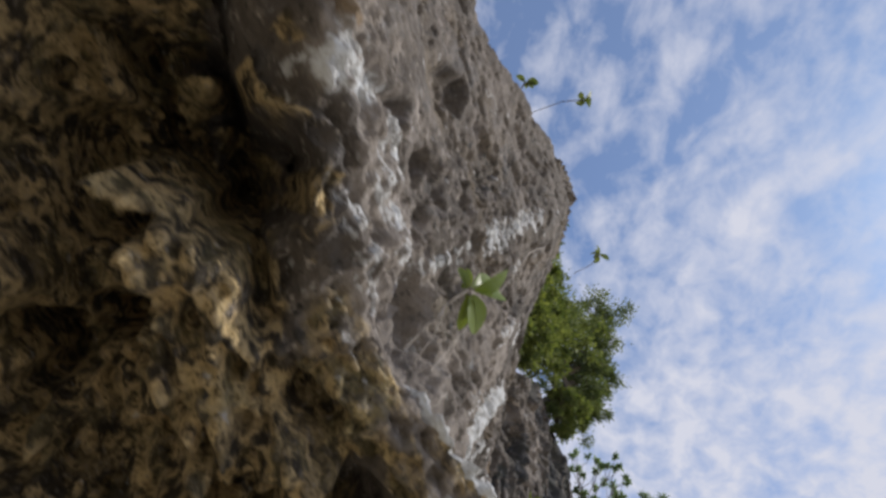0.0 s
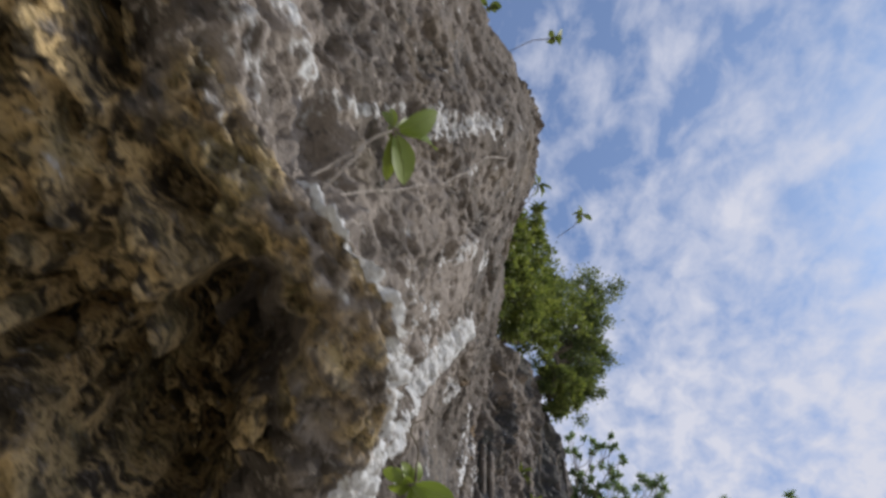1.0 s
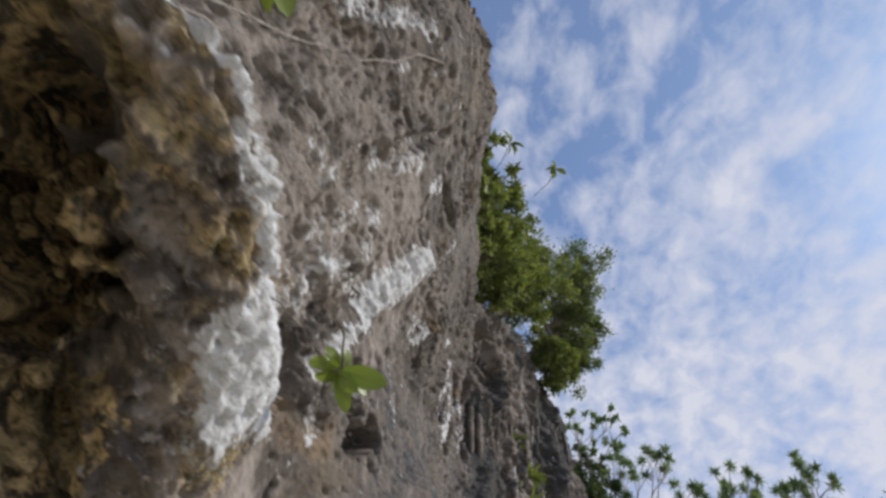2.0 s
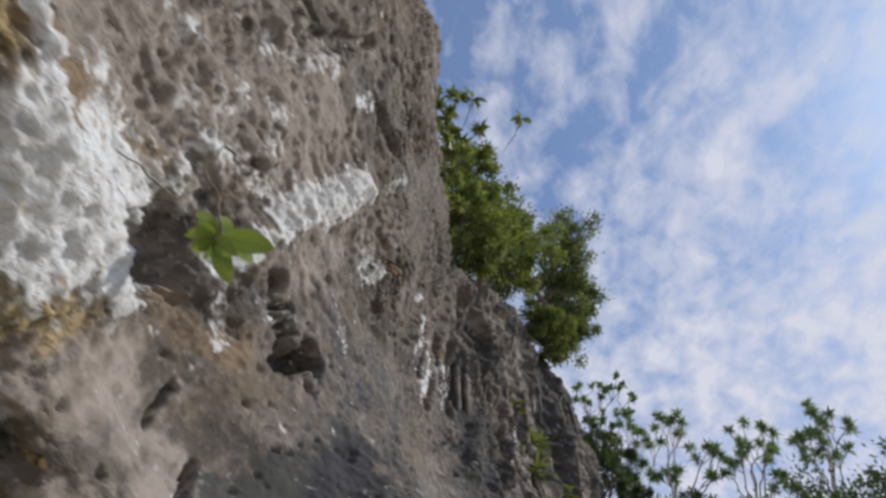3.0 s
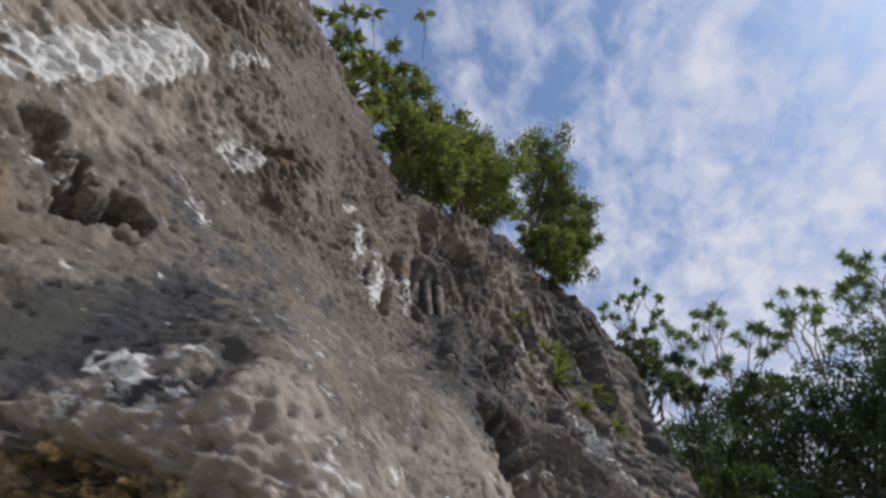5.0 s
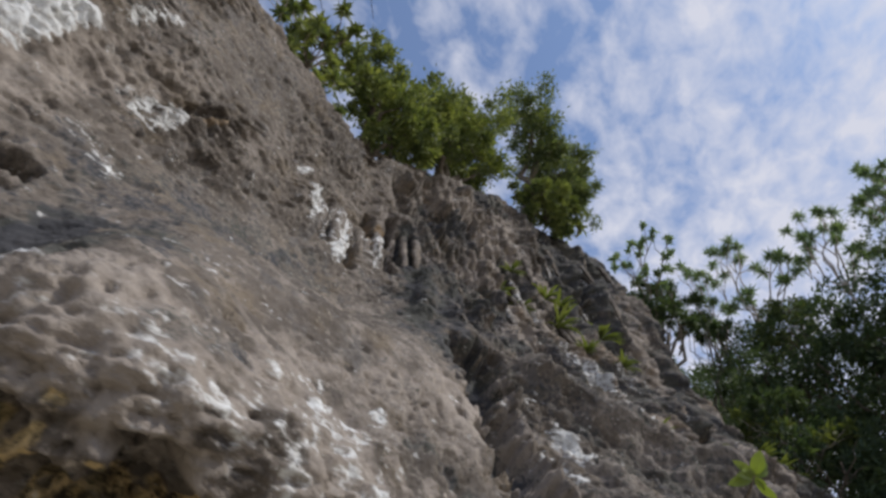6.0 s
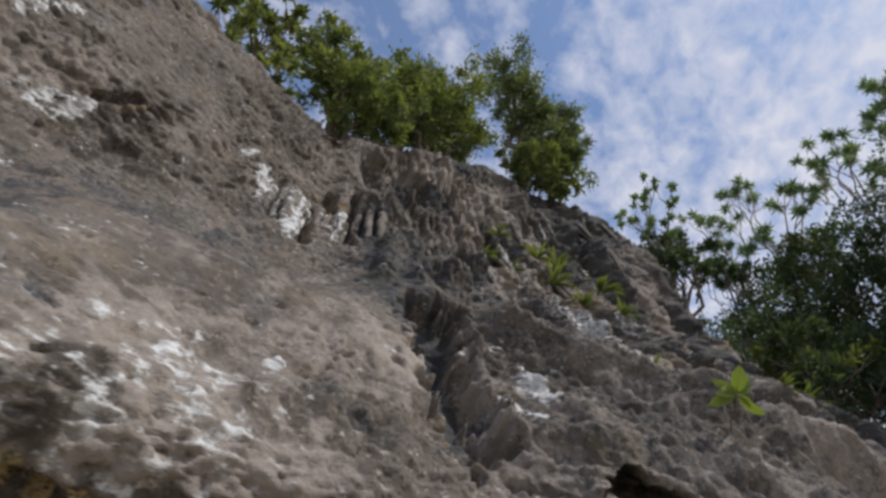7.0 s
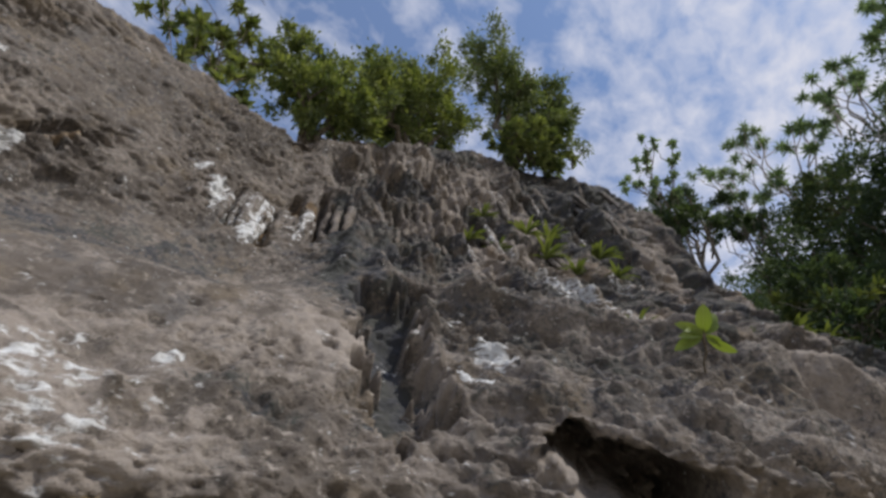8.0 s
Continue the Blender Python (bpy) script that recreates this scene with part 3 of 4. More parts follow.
FILMS_SHADE_FAR = [
    # the rows from x 4.9 and x 5.2 paint blue shadow on the slabs
    (3.86, 4.90, 3.98, 3.40, 0.10, 1.4), (4.0, 3.6, 4.8, 4.5, 0.26, 1.1), (4.3, 5.7, 4.5, 5.5, 0.15, 0.9), (4.9, 3.0, 5.4, 2.75, 0.12, 0.7), (5.2, 2.6, 5.7, 2.35, 0.12, 0.6),
    # the row from x 4.27 paints the shadow in the groove
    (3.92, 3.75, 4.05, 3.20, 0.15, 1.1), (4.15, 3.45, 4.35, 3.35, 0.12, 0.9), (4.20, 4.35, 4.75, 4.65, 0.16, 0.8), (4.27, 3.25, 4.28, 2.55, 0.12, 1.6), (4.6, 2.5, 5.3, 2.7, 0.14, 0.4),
    (2.45, 3.0, 3.2, 3.4, 0.35, 0.75), (3.95, 3.1, 4.2, 2.95, 0.12, 0.7),
    (1.9, 4.2, 3.0, 5.5, 0.5, 0.42), (2.2, 3.4, 3.0, 3.7, 0.2, 0.35),
    (4.03, 4.78, 4.33, 5.09, 0.25, 0.7), (6.53, 6.59, 6.84, 8.14, 0.5, 1.1), (7.27, 7.24, 7.92, 9.02, 0.6, 0.9), (5.84, 6.56, 6.27, 7.95, 0.35, 0.5), (3.71, 2.31, 3.92, 2.25, 0.07, 0.7),
    # the row from x 6.69 paints the far slab's shaded side
    (6.69, 3.17, 8.6, 3.48, 0.38, 0.9), (0.49, 3.26, 0.56, 3.57, 0.08, 0.5), (2.96, 2.11, 3.12, 2.18, 0.05, 0.8),
    # the row from x 2.09 darkens the inside of the hole
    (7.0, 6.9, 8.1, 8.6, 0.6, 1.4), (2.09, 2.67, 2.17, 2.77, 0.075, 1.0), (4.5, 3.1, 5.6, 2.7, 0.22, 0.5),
]
FILMS_SHADE = FILMS_SHADE_NEAR + FILMS_SHADE_FAR
RUSTS = [(3.52, 4.8, 3.54, 4.3, 0.04, 1.0), (3.64, 4.72, 3.70, 4.5, 0.05, 1.0), (3.42, 4.15, 3.43, 3.85, 0.03, 1.0), (1.70, 2.36, 1.92, 2.50, 0.12, 0.6), (1.26, 2.42, 1.38, 2.56, 0.05, 0.6), (1.18, 2.26, 1.30, 2.33, 0.07, 1.0), (1.30, 2.36, 1.38, 2.38, 0.05, 0.7), (-0.06, 2.36, 0.0, 2.40, 0.03, 0.9), (2.36, 3.80, 2.42, 3.95, 0.04, 0.7),
         (3.50, 4.30, 3.66, 4.42, 0.06, 0.6), (2.2, 2.5, 2.25, 2.9, 0.12, 0.35)]


# the sharp white edge of the lip: x, z
CREST = [(0.55, 2.27), (0.70, 2.25), (0.92, 2.245), (1.10, 2.27), (1.34, 2.21), (1.48, 2.12)]

VEIN = [(0.66, 2.275), (0.73, 2.235), (0.79, 2.23), (0.87, 2.24), (0.98, 2.245), (1.10, 2.26), (1.22, 2.245), (1.34, 2.20)]


def marks(rows, x, z, wob):
    total = np.zeros_like(x)
    for ax, az, bx, bz, wide, strong in rows:
        m = line_mask(x, z, ax, az, bx, bz, wide * 1.5 * (1 + 0.5 * wob))
        total = np.maximum(total, strong * smooth(0.0, 0.8, m))
    return total


def build_cliff():
    xs = spread(-4.0, 11.0, 0.0105, 0.05, -0.1, 4.6, 0.0065, 1.6)
    ss = spread(0.0, 13.0, 0.0105, 0.05, 1.7, 4.2, 0.0065, 2.6)
    y, z = face_back(xs, ss)
    x = np.broadcast_to(xs[:, None], y.shape).copy()
    gx, gs = np.gradient(y, xs, axis=0), np.gradient(y, ss, axis=1)
    zs = np.gradient(z, ss, axis=1)
    nx, ny, nz = gx * zs, -zs, gs
    size = np.sqrt(nx**2 + ny**2 + nz**2) + 1e-9
    nx, ny, nz = nx / size, ny / size, nz / size
    wob = fbm(x * 7, y * 7, z * 7, 3)
    low = np.interp(x, (0.0, 0.26, 0.4, 0.6, 0.8, 0.95, 1.1, 1.2, 1.3, 1.4, 1.9, 2.2, 2.4, 2.6, 2.75, 3.0, 4.0, 6.0),
                    (2.23, 2.24, 2.17, 2.13, 2.10, 2.08, 2.00, 1.96, 1.92, 1.90, 1.78, 1.84, 1.95, 1.90, 1.82, 1.77, 1.78, 1.7))
    under = 1 - smooth(-0.09, 0.09, z - low + 0.07 * wob)
    mottle = fbm(x * 17, y * 17, z * 17, 3)
    stained = 1 - smooth(-0.09, 0.08, z - low + 0.04 * wob + 0.11 * mottle)
    fluted = smooth(3.8, 4.5, x + 0.30 * (z - 4)) * smooth(3.25, 3.75, z + 0.15 * wob)
    slabs = smooth(3.9, 4.8, x) * (1 - smooth(3.25, 3.75, z + 0.15 * wob)) * (1 - under)
    plain = (1 - under) * (1 - fluted) * (1 - slabs)
    d = 0.05 * fbm(x * 1.5, y * 1.5, z * 1.5, 2)
    rough = 0.3 + 0.7 * smooth(-0.05, 0.7, fbm(x * 1.3 + 9, y, z * 1.3, 3) + 0.45 * smooth(3.6, 5.0, z) + 0.1 * smooth(1.3, 0.4, x) + 0.7 * smooth(2.75, 2.3, z) * smooth(2.3, 2.6, x))
    rough *= 1 - 0.3 * np.clip(line_mask(x, z, 3.3, 2.0, 3.6, 2.0, 0.3) * 2, 0, 1)
    rough *= 1 - 0.75 * np.clip(line_mask(x, z, 1.85, 2.22, 2.2, 2.35, 0.3) * 2, 0, 1)
    gx1, gz1 = x * 0.9 + z * 0.42, z * 0.9 - x * 0.42           # the rock's grain leans
    d += plain * rough * (0.022 * ridged(x * 3.5, y * 3.5, z * 3.0, 3) + 0.018 * fbm(gx1 * 7, y * 9, gz1 * 13, 4) + 0.006 * ridged(gx1 * 14, y * 22, gz1 * 30, 3))
    warp = x + 0.10 * fbm(x * 2, y * 2, z * 1.6, 3)
    full = 0.35 + 0.65 * smooth(-0.4, 0.4, fbm(x * 1.6 + 5, y, z * 1.3, 2))
    hang = fluted * (0.3 + 0.7 * smooth(0.1, 0.9, rim(x) - z))
    curtain = hang * (-0.11 * ridged(warp * 2.0, y * 0.3, z * 0.3, 2) - 0.11 * full * ridged(warp * 5.0, y, z * 1.2, 2)
                      - 0.040 * ridged(warp * 12, y * 2, z * 2.5, 2) + 0.055 * fbm(x * 9, y * 7, z * 6, 4))
    curtain -= hang * 0.26 * smooth(0.45, 0.8, vnoise(warp * 3.4, y, z * 0.9))
    u, v = x * 0.86 - z * 0.5, z * 0.86 + x * 0.5
    d += slabs * (0.035 * ridged(u * 1.2, y * 2, v * 4.0, 2) - 0.024 * ridged(u * 2.6, y * 6, v * 9, 3) - 0.014 * ridged(u * 7, y * 14, v * 22, 3))
    d -= slabs * 0.022 * smooth(0.35, 0.75, vnoise(u * 5, y * 9, v * 16))
    bed = x * 0.35 + z
    d += under * (0.06 * ridged(x * 2.2, y * 3, bed * 4, 2) + 0.055 * ridged(x * 2.4, y * 9, bed * 13, 2, 0.4) + 0.030 * ridged(x * 5, y * 16, bed * 20, 2, 0.5) - 0.010 * ridged(x * 12, y * 30, bed * 34, 2) + 0.012 * fbm(x * 40, y * 60, bed * 60, 2))
    d -= under * 0.03 * smooth(0.1, 0.65, vnoise(x * 7, y * 16, bed * 20))
    cells = vnoise(x * 6.5, y * 16, bed * 19) + 0.45 * vnoise(x * 16, y * 34, bed * 38)
    d -= under * (0.05 + 0.15 * smooth(1.1, 0.75, x)) * smooth(0.08, 0.45, vnoise(x * 2.6 + 4, y * 8, bed * 9))
    d -= under * (0.055 * smooth(-0.1, 0.6, cells) - 0.022 * smooth(-0.1, -0.6, cells))
    d -= under * 0.014 * smooth(0.1, 0.6, vnoise(x * 19, y * 34, bed * 40))
    lip = np.exp(-((z - low - 0.05) / 0.11) ** 2) * (smooth(2.0, 1.55, x) + smooth(2.2, 2.5, x))
    d += lip * (0.012 * ridged(x * 9, y * 20, z * 24, 3) - 0.02 * smooth(0.2, 0.6, vnoise(x * 20, y * 26, z * 30)))
    d += (1 - under) * (0.25 + 0.75 * np.maximum(rough, 1 - plain)) * (0.010 * fbm(x * 24, y * 24, z * 20, 3) + 0.006 * ridged(x * 45, y * 45, z * 34, 2))
    crumbs = np.maximum(fluted, slabs)
    d += (1 - 0.45 * slabs) * crumbs * (0.020 * fbm(x * 13, y * 11, z * 9, 3) - (0.026 + 0.012 * fluted) * smooth(0.2, 0.55, vnoise(x * 8, y * 6, z * 6 + 3)) + 0.012 * ridged(x * 21, y * 18, z * 15, 2))
    d *= 1 - 0.7 * smooth(0.0, 0.5, line_mask(x, z, 3.20, 4.02, 3.36, 4.34, 0.13))
    drips = np.clip(line_mask(x, z, 3.08, 4.14, 3.95, 4.48, 0.34) * 2.2, 0, 1)
    d -= drips * (0.05 * ridged(warp * 7, y * 0.5, z * 0.6, 1) + 0.012 * ridged(warp * 23, y, z * 1.2, 2))
    brow = smooth(0.75, 0.15, rim(x) - z) * (1 - fluted)
    d += brow * smooth(0.4, 1.3, x) * (0.07 * fbm(x * 3.2, y * 3, z * 3.2, 2) + 0.03 * ridged(gx1 * 9, y * 9, gz1 * 7, 3))
    px1 = gx1 + 0.02 * wob
    pits = vnoise(px1 * 11, y * 13, gz1 * 30) + 0.35 * vnoise(x * 3, y * 3, z * 3) + 0.25 * mottle
    d -= plain * (0.012 + 0.020 * smooth(2.5, 3.4, z)) * smooth(0.5, 0.75, pits) * (0.3 + 0.7 * rough)
    small = vnoise(px1 * 22, y * 34, gz1 * 48)
    d -= (1 - under) * 0.014 * smooth(0.35, 0.7, small) * np.maximum(rough, 1 - plain)
    crest = np.zeros_like(x)
    for a, b in zip(CREST[:-1], CREST[1:]):
        crest = np.maximum(crest, line_mask(x, z, *a, *b, 0.15))
    d = d * (1 - 0.8 * smooth(0.0, 0.6, crest)) - 0.05 * smooth(0.0, 0.8, line_mask(x, z, 0.58, 2.36, 0.90, 2.34, 0.10))
    d += smooth(0.0, 0.6, crest) * (0.004 * ridged(x * 28, y * 34, z * 34, 3) - 0.007 * smooth(0.3, 0.65, vnoise(x * 30, y * 38, z * 40)))
    d -= 0.035 * smooth(0.0, 0.9, crest) * smooth(0.45, 0.65, x) * smooth(1.10, 0.85, x)
    flank = np.zeros_like(x)
    for a, b in zip(CREST[:-1], CREST[1:]):
        flank = np.maximum(flank, line_mask(x, z, *a, *b, 0.24))
    d -= smooth(0.1, 0.6, flank) * (0.012 * smooth(0.15, 0.5, vnoise(x * 42, y * 58, z * 58)) + 0.010 * smooth(0.2, 0.5, vnoise(x * 70, y * 90, z * 90)))
    inner = smooth(0.0, 0.5, flank) * smooth(2.30, 2.22, z)
    d *= 1 - 0.5 * inner
    d -= inner * (0.022 * smooth(0.2, 0.45, vnoise(x * 34, y * 44, z * 48)) + 0.012 * smooth(0.25, 0.6, vnoise(x * 60, y * 80, z * 84)))
    pores = vnoise(px1 * 24, y * 26, gz1 * 40) + 0.3 * mottle
    d -= plain * 0.018 * smooth(0.62, 0.85, pores)
    calcite = marks(CRUSTS, x, z, wob)
    vein = np.zeros_like(x)
    for a, b in zip(VEIN[:-1], VEIN[1:]):
        vein = np.maximum(vein, line_mask(x, z, *a, *b, 0.014 + 0.004 * wob))
    vein = smooth(0.0, 0.7, vein)
    calcite = np.maximum(calcite, 2.4 * vein)
    d *= 1 - 0.55 * np.clip(calcite, 0, 1) * smooth(2.8, 2.55, z) * smooth(1.1, 1.3, x) * smooth(2.2, 2.0, x)
    for ax, az, bx, bz, wide, deep in HOLLOWS:
        d -= deep * smooth(0.0, 0.3 if deep > 0.28 else 0.55, line_mask(x, z, ax, az, bx, bz, wide * 1.35 * np.clip(1 + 0.3 * wob + 0.45 * mottle, 0.25, 2)))
    for ax, az, bx, bz, wide, high in LUMPS:
        d += high * smooth(0.0, 1.0, line_mask(x, z, ax, az, bx, bz, wide * 1.3 * (1 + 0.25 * wob)))
    flecks = smooth(0.35, 0.75, fbm(x * 6, y * 6, z * 6, 3)) * 0.28 * (1 - under) * (0.5 + 0.5 * smooth(2.3, 2.8, z))
    calcite = np.maximum(calcite, flecks * smooth(-0.1, 0.5, fbm(x * 1.2, y, z * 1.2 + 4, 2)))
    worn = 1 - 0.6 * smooth(2.75, 2.55, z) * smooth(1.2, 1.3, x) * smooth(1.8, 1.65, x)
    d += np.minimum(calcite, 1.5) * worn * (0.008 + 0.005 * fbm(x * 16, y * 16, z * 16, 2) + 0.007 * ridged(x * 32, y * 32, z * 36, 2) - 0.014 * smooth(0.4, 0.7, vnoise(x * 26, y * 26, z * 30)))
    d += 0.010 * vein
    grime = smooth(-0.4, 0.3, fbm(x * 2.2 + 3, y * 2.2, z * 1.4, 3)) * (1.0 * fluted + 0.55 * slabs + 0.12 * plain)
    film_shade, rust = np.maximum(marks(FILMS_SHADE, x, z, wob + 0.8 * mottle), grime), marks(RUSTS, x, z, wob)
    rust = np.maximum(rust, fluted * 0.5 * smooth(-0.1, 0.5, fbm(x * 2.6, y, z * 0.9 + 8, 3)))
    hole, aside = np.zeros_like(x), np.zeros_like(x)
    for ax, az, bx, bz, wide, deep, lean in CAVES:
        one = (deep * smooth(0.0, 0.6, line_mask(x, z, ax, az, bx, bz, wide * np.clip(1 + (0.45 * wob + 0.3 * mottle) * (1.0 if bx < 2 else 0.5), 0.3, 1.8))))
        aside = np.where(one > hole, lean, aside)
        hole = np.maximum(hole, one)
    hole = hole * np.clip(1 + 0.3 * mottle, 0.5, 1.5)
    verts = np.stack([x + nx * d + aside * hole, y + ny * d - 0.95 * curtain + 0.75 * hole, z + nz * d - 0.25 * curtain + (0.62 - 0.3 * aside) * hole], -1)
    bleach_lit = smooth(-0.02, 0.12, z - low) * smooth(0.72, 0.3, z - low + 0.12 * wob) * smooth(4.2, 3.6, x) * smooth(-0.5, 0.25, wob + 0.6 * mottle)
    bleach_lit = np.maximum(bleach_lit, 0.35 * smooth(0.1, 0.6, fbm(x * 1.7 + 2, y, z * 1.7, 3)) * plain)
    bleach_lit = np.maximum(bleach_lit, fluted * smooth(-0.2, 0.5, fbm(warp * 3.2, y * 0.5, z * 0.7 + 3, 3)) + 0.75 * slabs * smooth(-0.25, 0.5, fbm(u * 1.6, y, v * 4, 3)))
    bleach_lit = np.maximum(np.maximum(bleach_lit, 0.5 * inner * smooth(0.6, 0.85, x)), marks(BLEACHED_LIT, x, z, wob))
    grit = np.clip(np.maximum(np.maximum(rough, 1 - plain), 0.6 * calcite) + lip + flank, 0, 1) + 0.9 * under
    faces = grid_faces(len(xs), len(ss))[:, ::-1]
    ob = mesh_object("cliff", verts.reshape(-1, 3), faces, ROCK)
    for key, values in (("calcite", calcite), ("ochre", np.maximum(np.maximum(stained * (1 - 0.35 * inner * smooth(0.6, 0.85, x)), 0.52 * inner), 0.45 * brow * smooth(0.3, 0.8, x) * smooth(3.6, 3.0, x))), ("lichen_shade", film_shade), ("rust", rust), ("grit", grit), ("bleach_lit", bleach_lit)):
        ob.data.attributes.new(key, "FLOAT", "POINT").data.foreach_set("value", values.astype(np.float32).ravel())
    return tagged(ob, "weathered grey limestone cliff with white calcite streaks and an undercut base", "cliff", kind="structure"), xs, ss, verts


cliff, FACE_X, FACE_S, FACE_AT = build_cliff()


def on_face(x, s, out_by=0.0):
    """A place on the cliff at x and s, the height up its face, out_by metres in front of it."""
    p = FACE_AT[np.searchsorted(FACE_X, x), np.searchsorted(FACE_S, s)]
    return Vector((float(p[0]), float(p[1]) - out_by, float(p[2])))


def build_ground():
    xs = np.concatenate([-np.geomspace(3000, 6, 24), np.linspace(-5, 20, 60), np.geomspace(22, 3000, 24)])
    ys = np.concatenate([-np.geomspace(3000, 4, 24), np.linspace(-3.5, 12, 40), np.geomspace(13, 3000, 24)])
    x, y = np.meshgrid(xs, ys, indexing="ij")
    near = np.exp(-(np.hypot(x, y) / 40) ** 2)
    z = near * (0.06 * fbm(x * 0.6, y * 0.6, x * 0, 4)) + 0.02
    # behind the cliff the land lies high
    z = np.where((y > 3.2) & (x < 9.5), np.minimum((y - 3.2) * 1.5, 3.5), z)
    z = np.where(x < 9.5, np.maximum(z, smooth(8, 13, y) * (rim(x) + 1.2)), z)
    # beside the cliff a wooded slope climbs
    z = z + 6.0 * smooth(9.5, 17, x) * smooth(-8, 3, y) * (1 - smooth(60, 200, np.hypot(x, y)))
    verts = np.stack([x, y, z], -1).reshape(-1, 3)
    ob = mesh_object("ground", verts, grid_faces(len(xs), len(ys)), SOIL)
    return tagged(ob, "pale dry sand below the cliff", "ground", kind="structure")


build_ground()


# ---------------------------------------------------------------- plants
def tube(points, radii, sides=6):
    """Vertices and quads of a round limb along points."""
    verts, faces = [], []
    points = [Vector(p) for p in points]
    for i, p in enumerate(points):
        ahead = (points[min(i + 1, len(points) - 1)] - points[max(i - 1, 0)]).normalized()
        a = ahead.cross(Vector((0.31, 0.87, 0.39))).normalized()
        b = ahead.cross(a)
        for k in range(sides):
            w = 2 * math.pi * k / sides
            verts.append(p + (a * math.cos(w) + b * math.sin(w)) * radii[i])
    for i in range(len(points) - 1):
        for k in range(sides):
            faces.append((i * sides + k, i * sides + (k + 1) % sides, (i + 1) * sides + (k + 1) % sides, (i + 1) * sides + k))
    return verts, faces


def limb(rng, start, end, r0, r1, bend=0.15, count=6):
    start, end = Vector(start), Vector(end)
    reach = (end - start).length
    pts, rad = [], []
    for i in range(count + 1):
        t = i / count
        wob = Vector((rng.uniform(-1, 1), rng.uniform(-1, 1), rng.uniform(-1, 1))) * reach * bend * math.sin(math.pi * t) * 0.5
        pts.append(start.lerp(end, t) + wob)
        rad.append(r0 + (r1 - r0) * t)
    return pts, rad


def join_tubes(name, limbs, mat, parent, sides=6):
    verts, faces = [], []
    for pts, rad in limbs:
        v, f = tube(pts, rad, sides)
        base = len(verts)
        verts += v
        faces += [tuple(base + i for i in q) for q in f]
    return mesh_object(name, [tuple(v) for v in verts], faces, mat, parent)


def leaf_cloud(rng, centres, outs, length, width, droop=0.3):
    """Many small folded leaves: two triangles pairs each, at centres, pointing roughly along outs."""
    n = len(centres)
    d = outs + rng.normal(0, 0.55, (n, 3))
    d[:, 2] -= droop
    d /= np.linalg.norm(d, axis=1)[:, None] + 1e-9
    side = np.cross(d, rng.normal(0, 1, (n, 3)))
    side /= np.linalg.norm(side, axis=1)[:, None] + 1e-9
    up = np.cross(side, d)
    L = (length * rng.uniform(0.6, 1.25, n))[:, None]
    W = (width * rng.uniform(0.7, 1.2, n))[:, None]
    p0 = centres
    p1 = centres + d * L * 0.45 + side * W * 0.5 + up * W * 0.18
    p2 = centres + d * L - up * L * 0.12
    p3 = centres + d * L * 0.45 - side * W * 0.5 + up * W * 0.18
    verts = np.stack([p0, p1, p2, p3], 1).reshape(-1, 3)
    i = np.arange(n)[:, None] * 4
    faces = np.concatenate([i + np.array([[0, 1, 2]]), i + np.array([[0, 2, 3]])], 0)
    return verts, faces


def bushy(name, base, blobs, leaves, leaf, width, mat, bark, label, seed, group="", trunk=0.06, category="tree", flare=0.25):
    """A tree or bush: limbs from the base into each blob (cx, cy, cz, r), and leaves in small clumps inside the blobs."""
    rng = np.random.RandomState(seed)
    thing = new(name)
    thing.location = base
    base = Vector(base)
    limbs = []
    cs, os_ = [], []
    total = sum(r ** 2.2 for *_, r in blobs)
    for cx, cy, cz, r in blobs:
        c = Vector((cx, cy, cz)) - base
        limbs.append(limb(rng, (0, 0, 0), c, trunk, trunk * 0.35, 0.2))
        for k in range(7):
            w = Vector(rng.normal(0, 1, 3)).normalized() * r * 0.85
            limbs.append(limb(rng, c * rng.uniform(0.6, 1.0), c + w, trunk * 0.3, trunk * 0.08, 0.25, 4))
        count = int(leaves * r ** 2.2 / total)
        clumps = max(9, count // 95)
        dirs = rng.normal(0, 1, (clumps, 3))
        dirs /= np.linalg.norm(dirs, axis=1)[:, None]
        lump = 1 + 0.33 * np.sin(dirs[:, 0] * 5 + seed) * np.cos(dirs[:, 1] * 4 + dirs[:, 2] * 6)
        rad = r * rng.uniform(0.3, 1.0, clumps) ** 0.5 * lump * np.where(rng.rand(clumps) < 0.14, 1.3, 1.0)
        wide = rng.uniform(0.5, 1.2, clumps)
        mids = np.array(c)[None] + dirs * rad[:, None]
        pick = rng.randint(0, clumps, count)
        puff = rng.normal(0, 1, (count, 3)) * ((0.105 * r + 0.02) * wide[pick])[:, None]
        cs.append(mids[pick] + puff)
        os_.append(dirs[pick] * 0.7 + puff / (0.11 * r + 0.03) * 0.4 + np.array([0, 0, flare]))
    join_tubes("trunk", limbs, bark, thing, 5)
    v, f = leaf_cloud(rng, np.concatenate(cs), np.concatenate(os_), leaf, width)
    mesh_object("crown", v, f, mat, thing, False)
    return tagged(thing, label, category, group)


def rosette(rng, at, lean, count, length, width):
    """Long leaves that fan out round a shoot's tip."""
    cs = np.repeat(np.array(at)[None], count, 0) + rng.normal(0, 0.01, (count, 3))
    dirs = rng.normal(0, 1, (count, 3)) + np.array(lean) * 0.45
    dirs /= np.linalg.norm(dirs, axis=1)[:, None]
    return leaf_cloud(rng, cs, dirs * 2.5, length, width, 0.2)


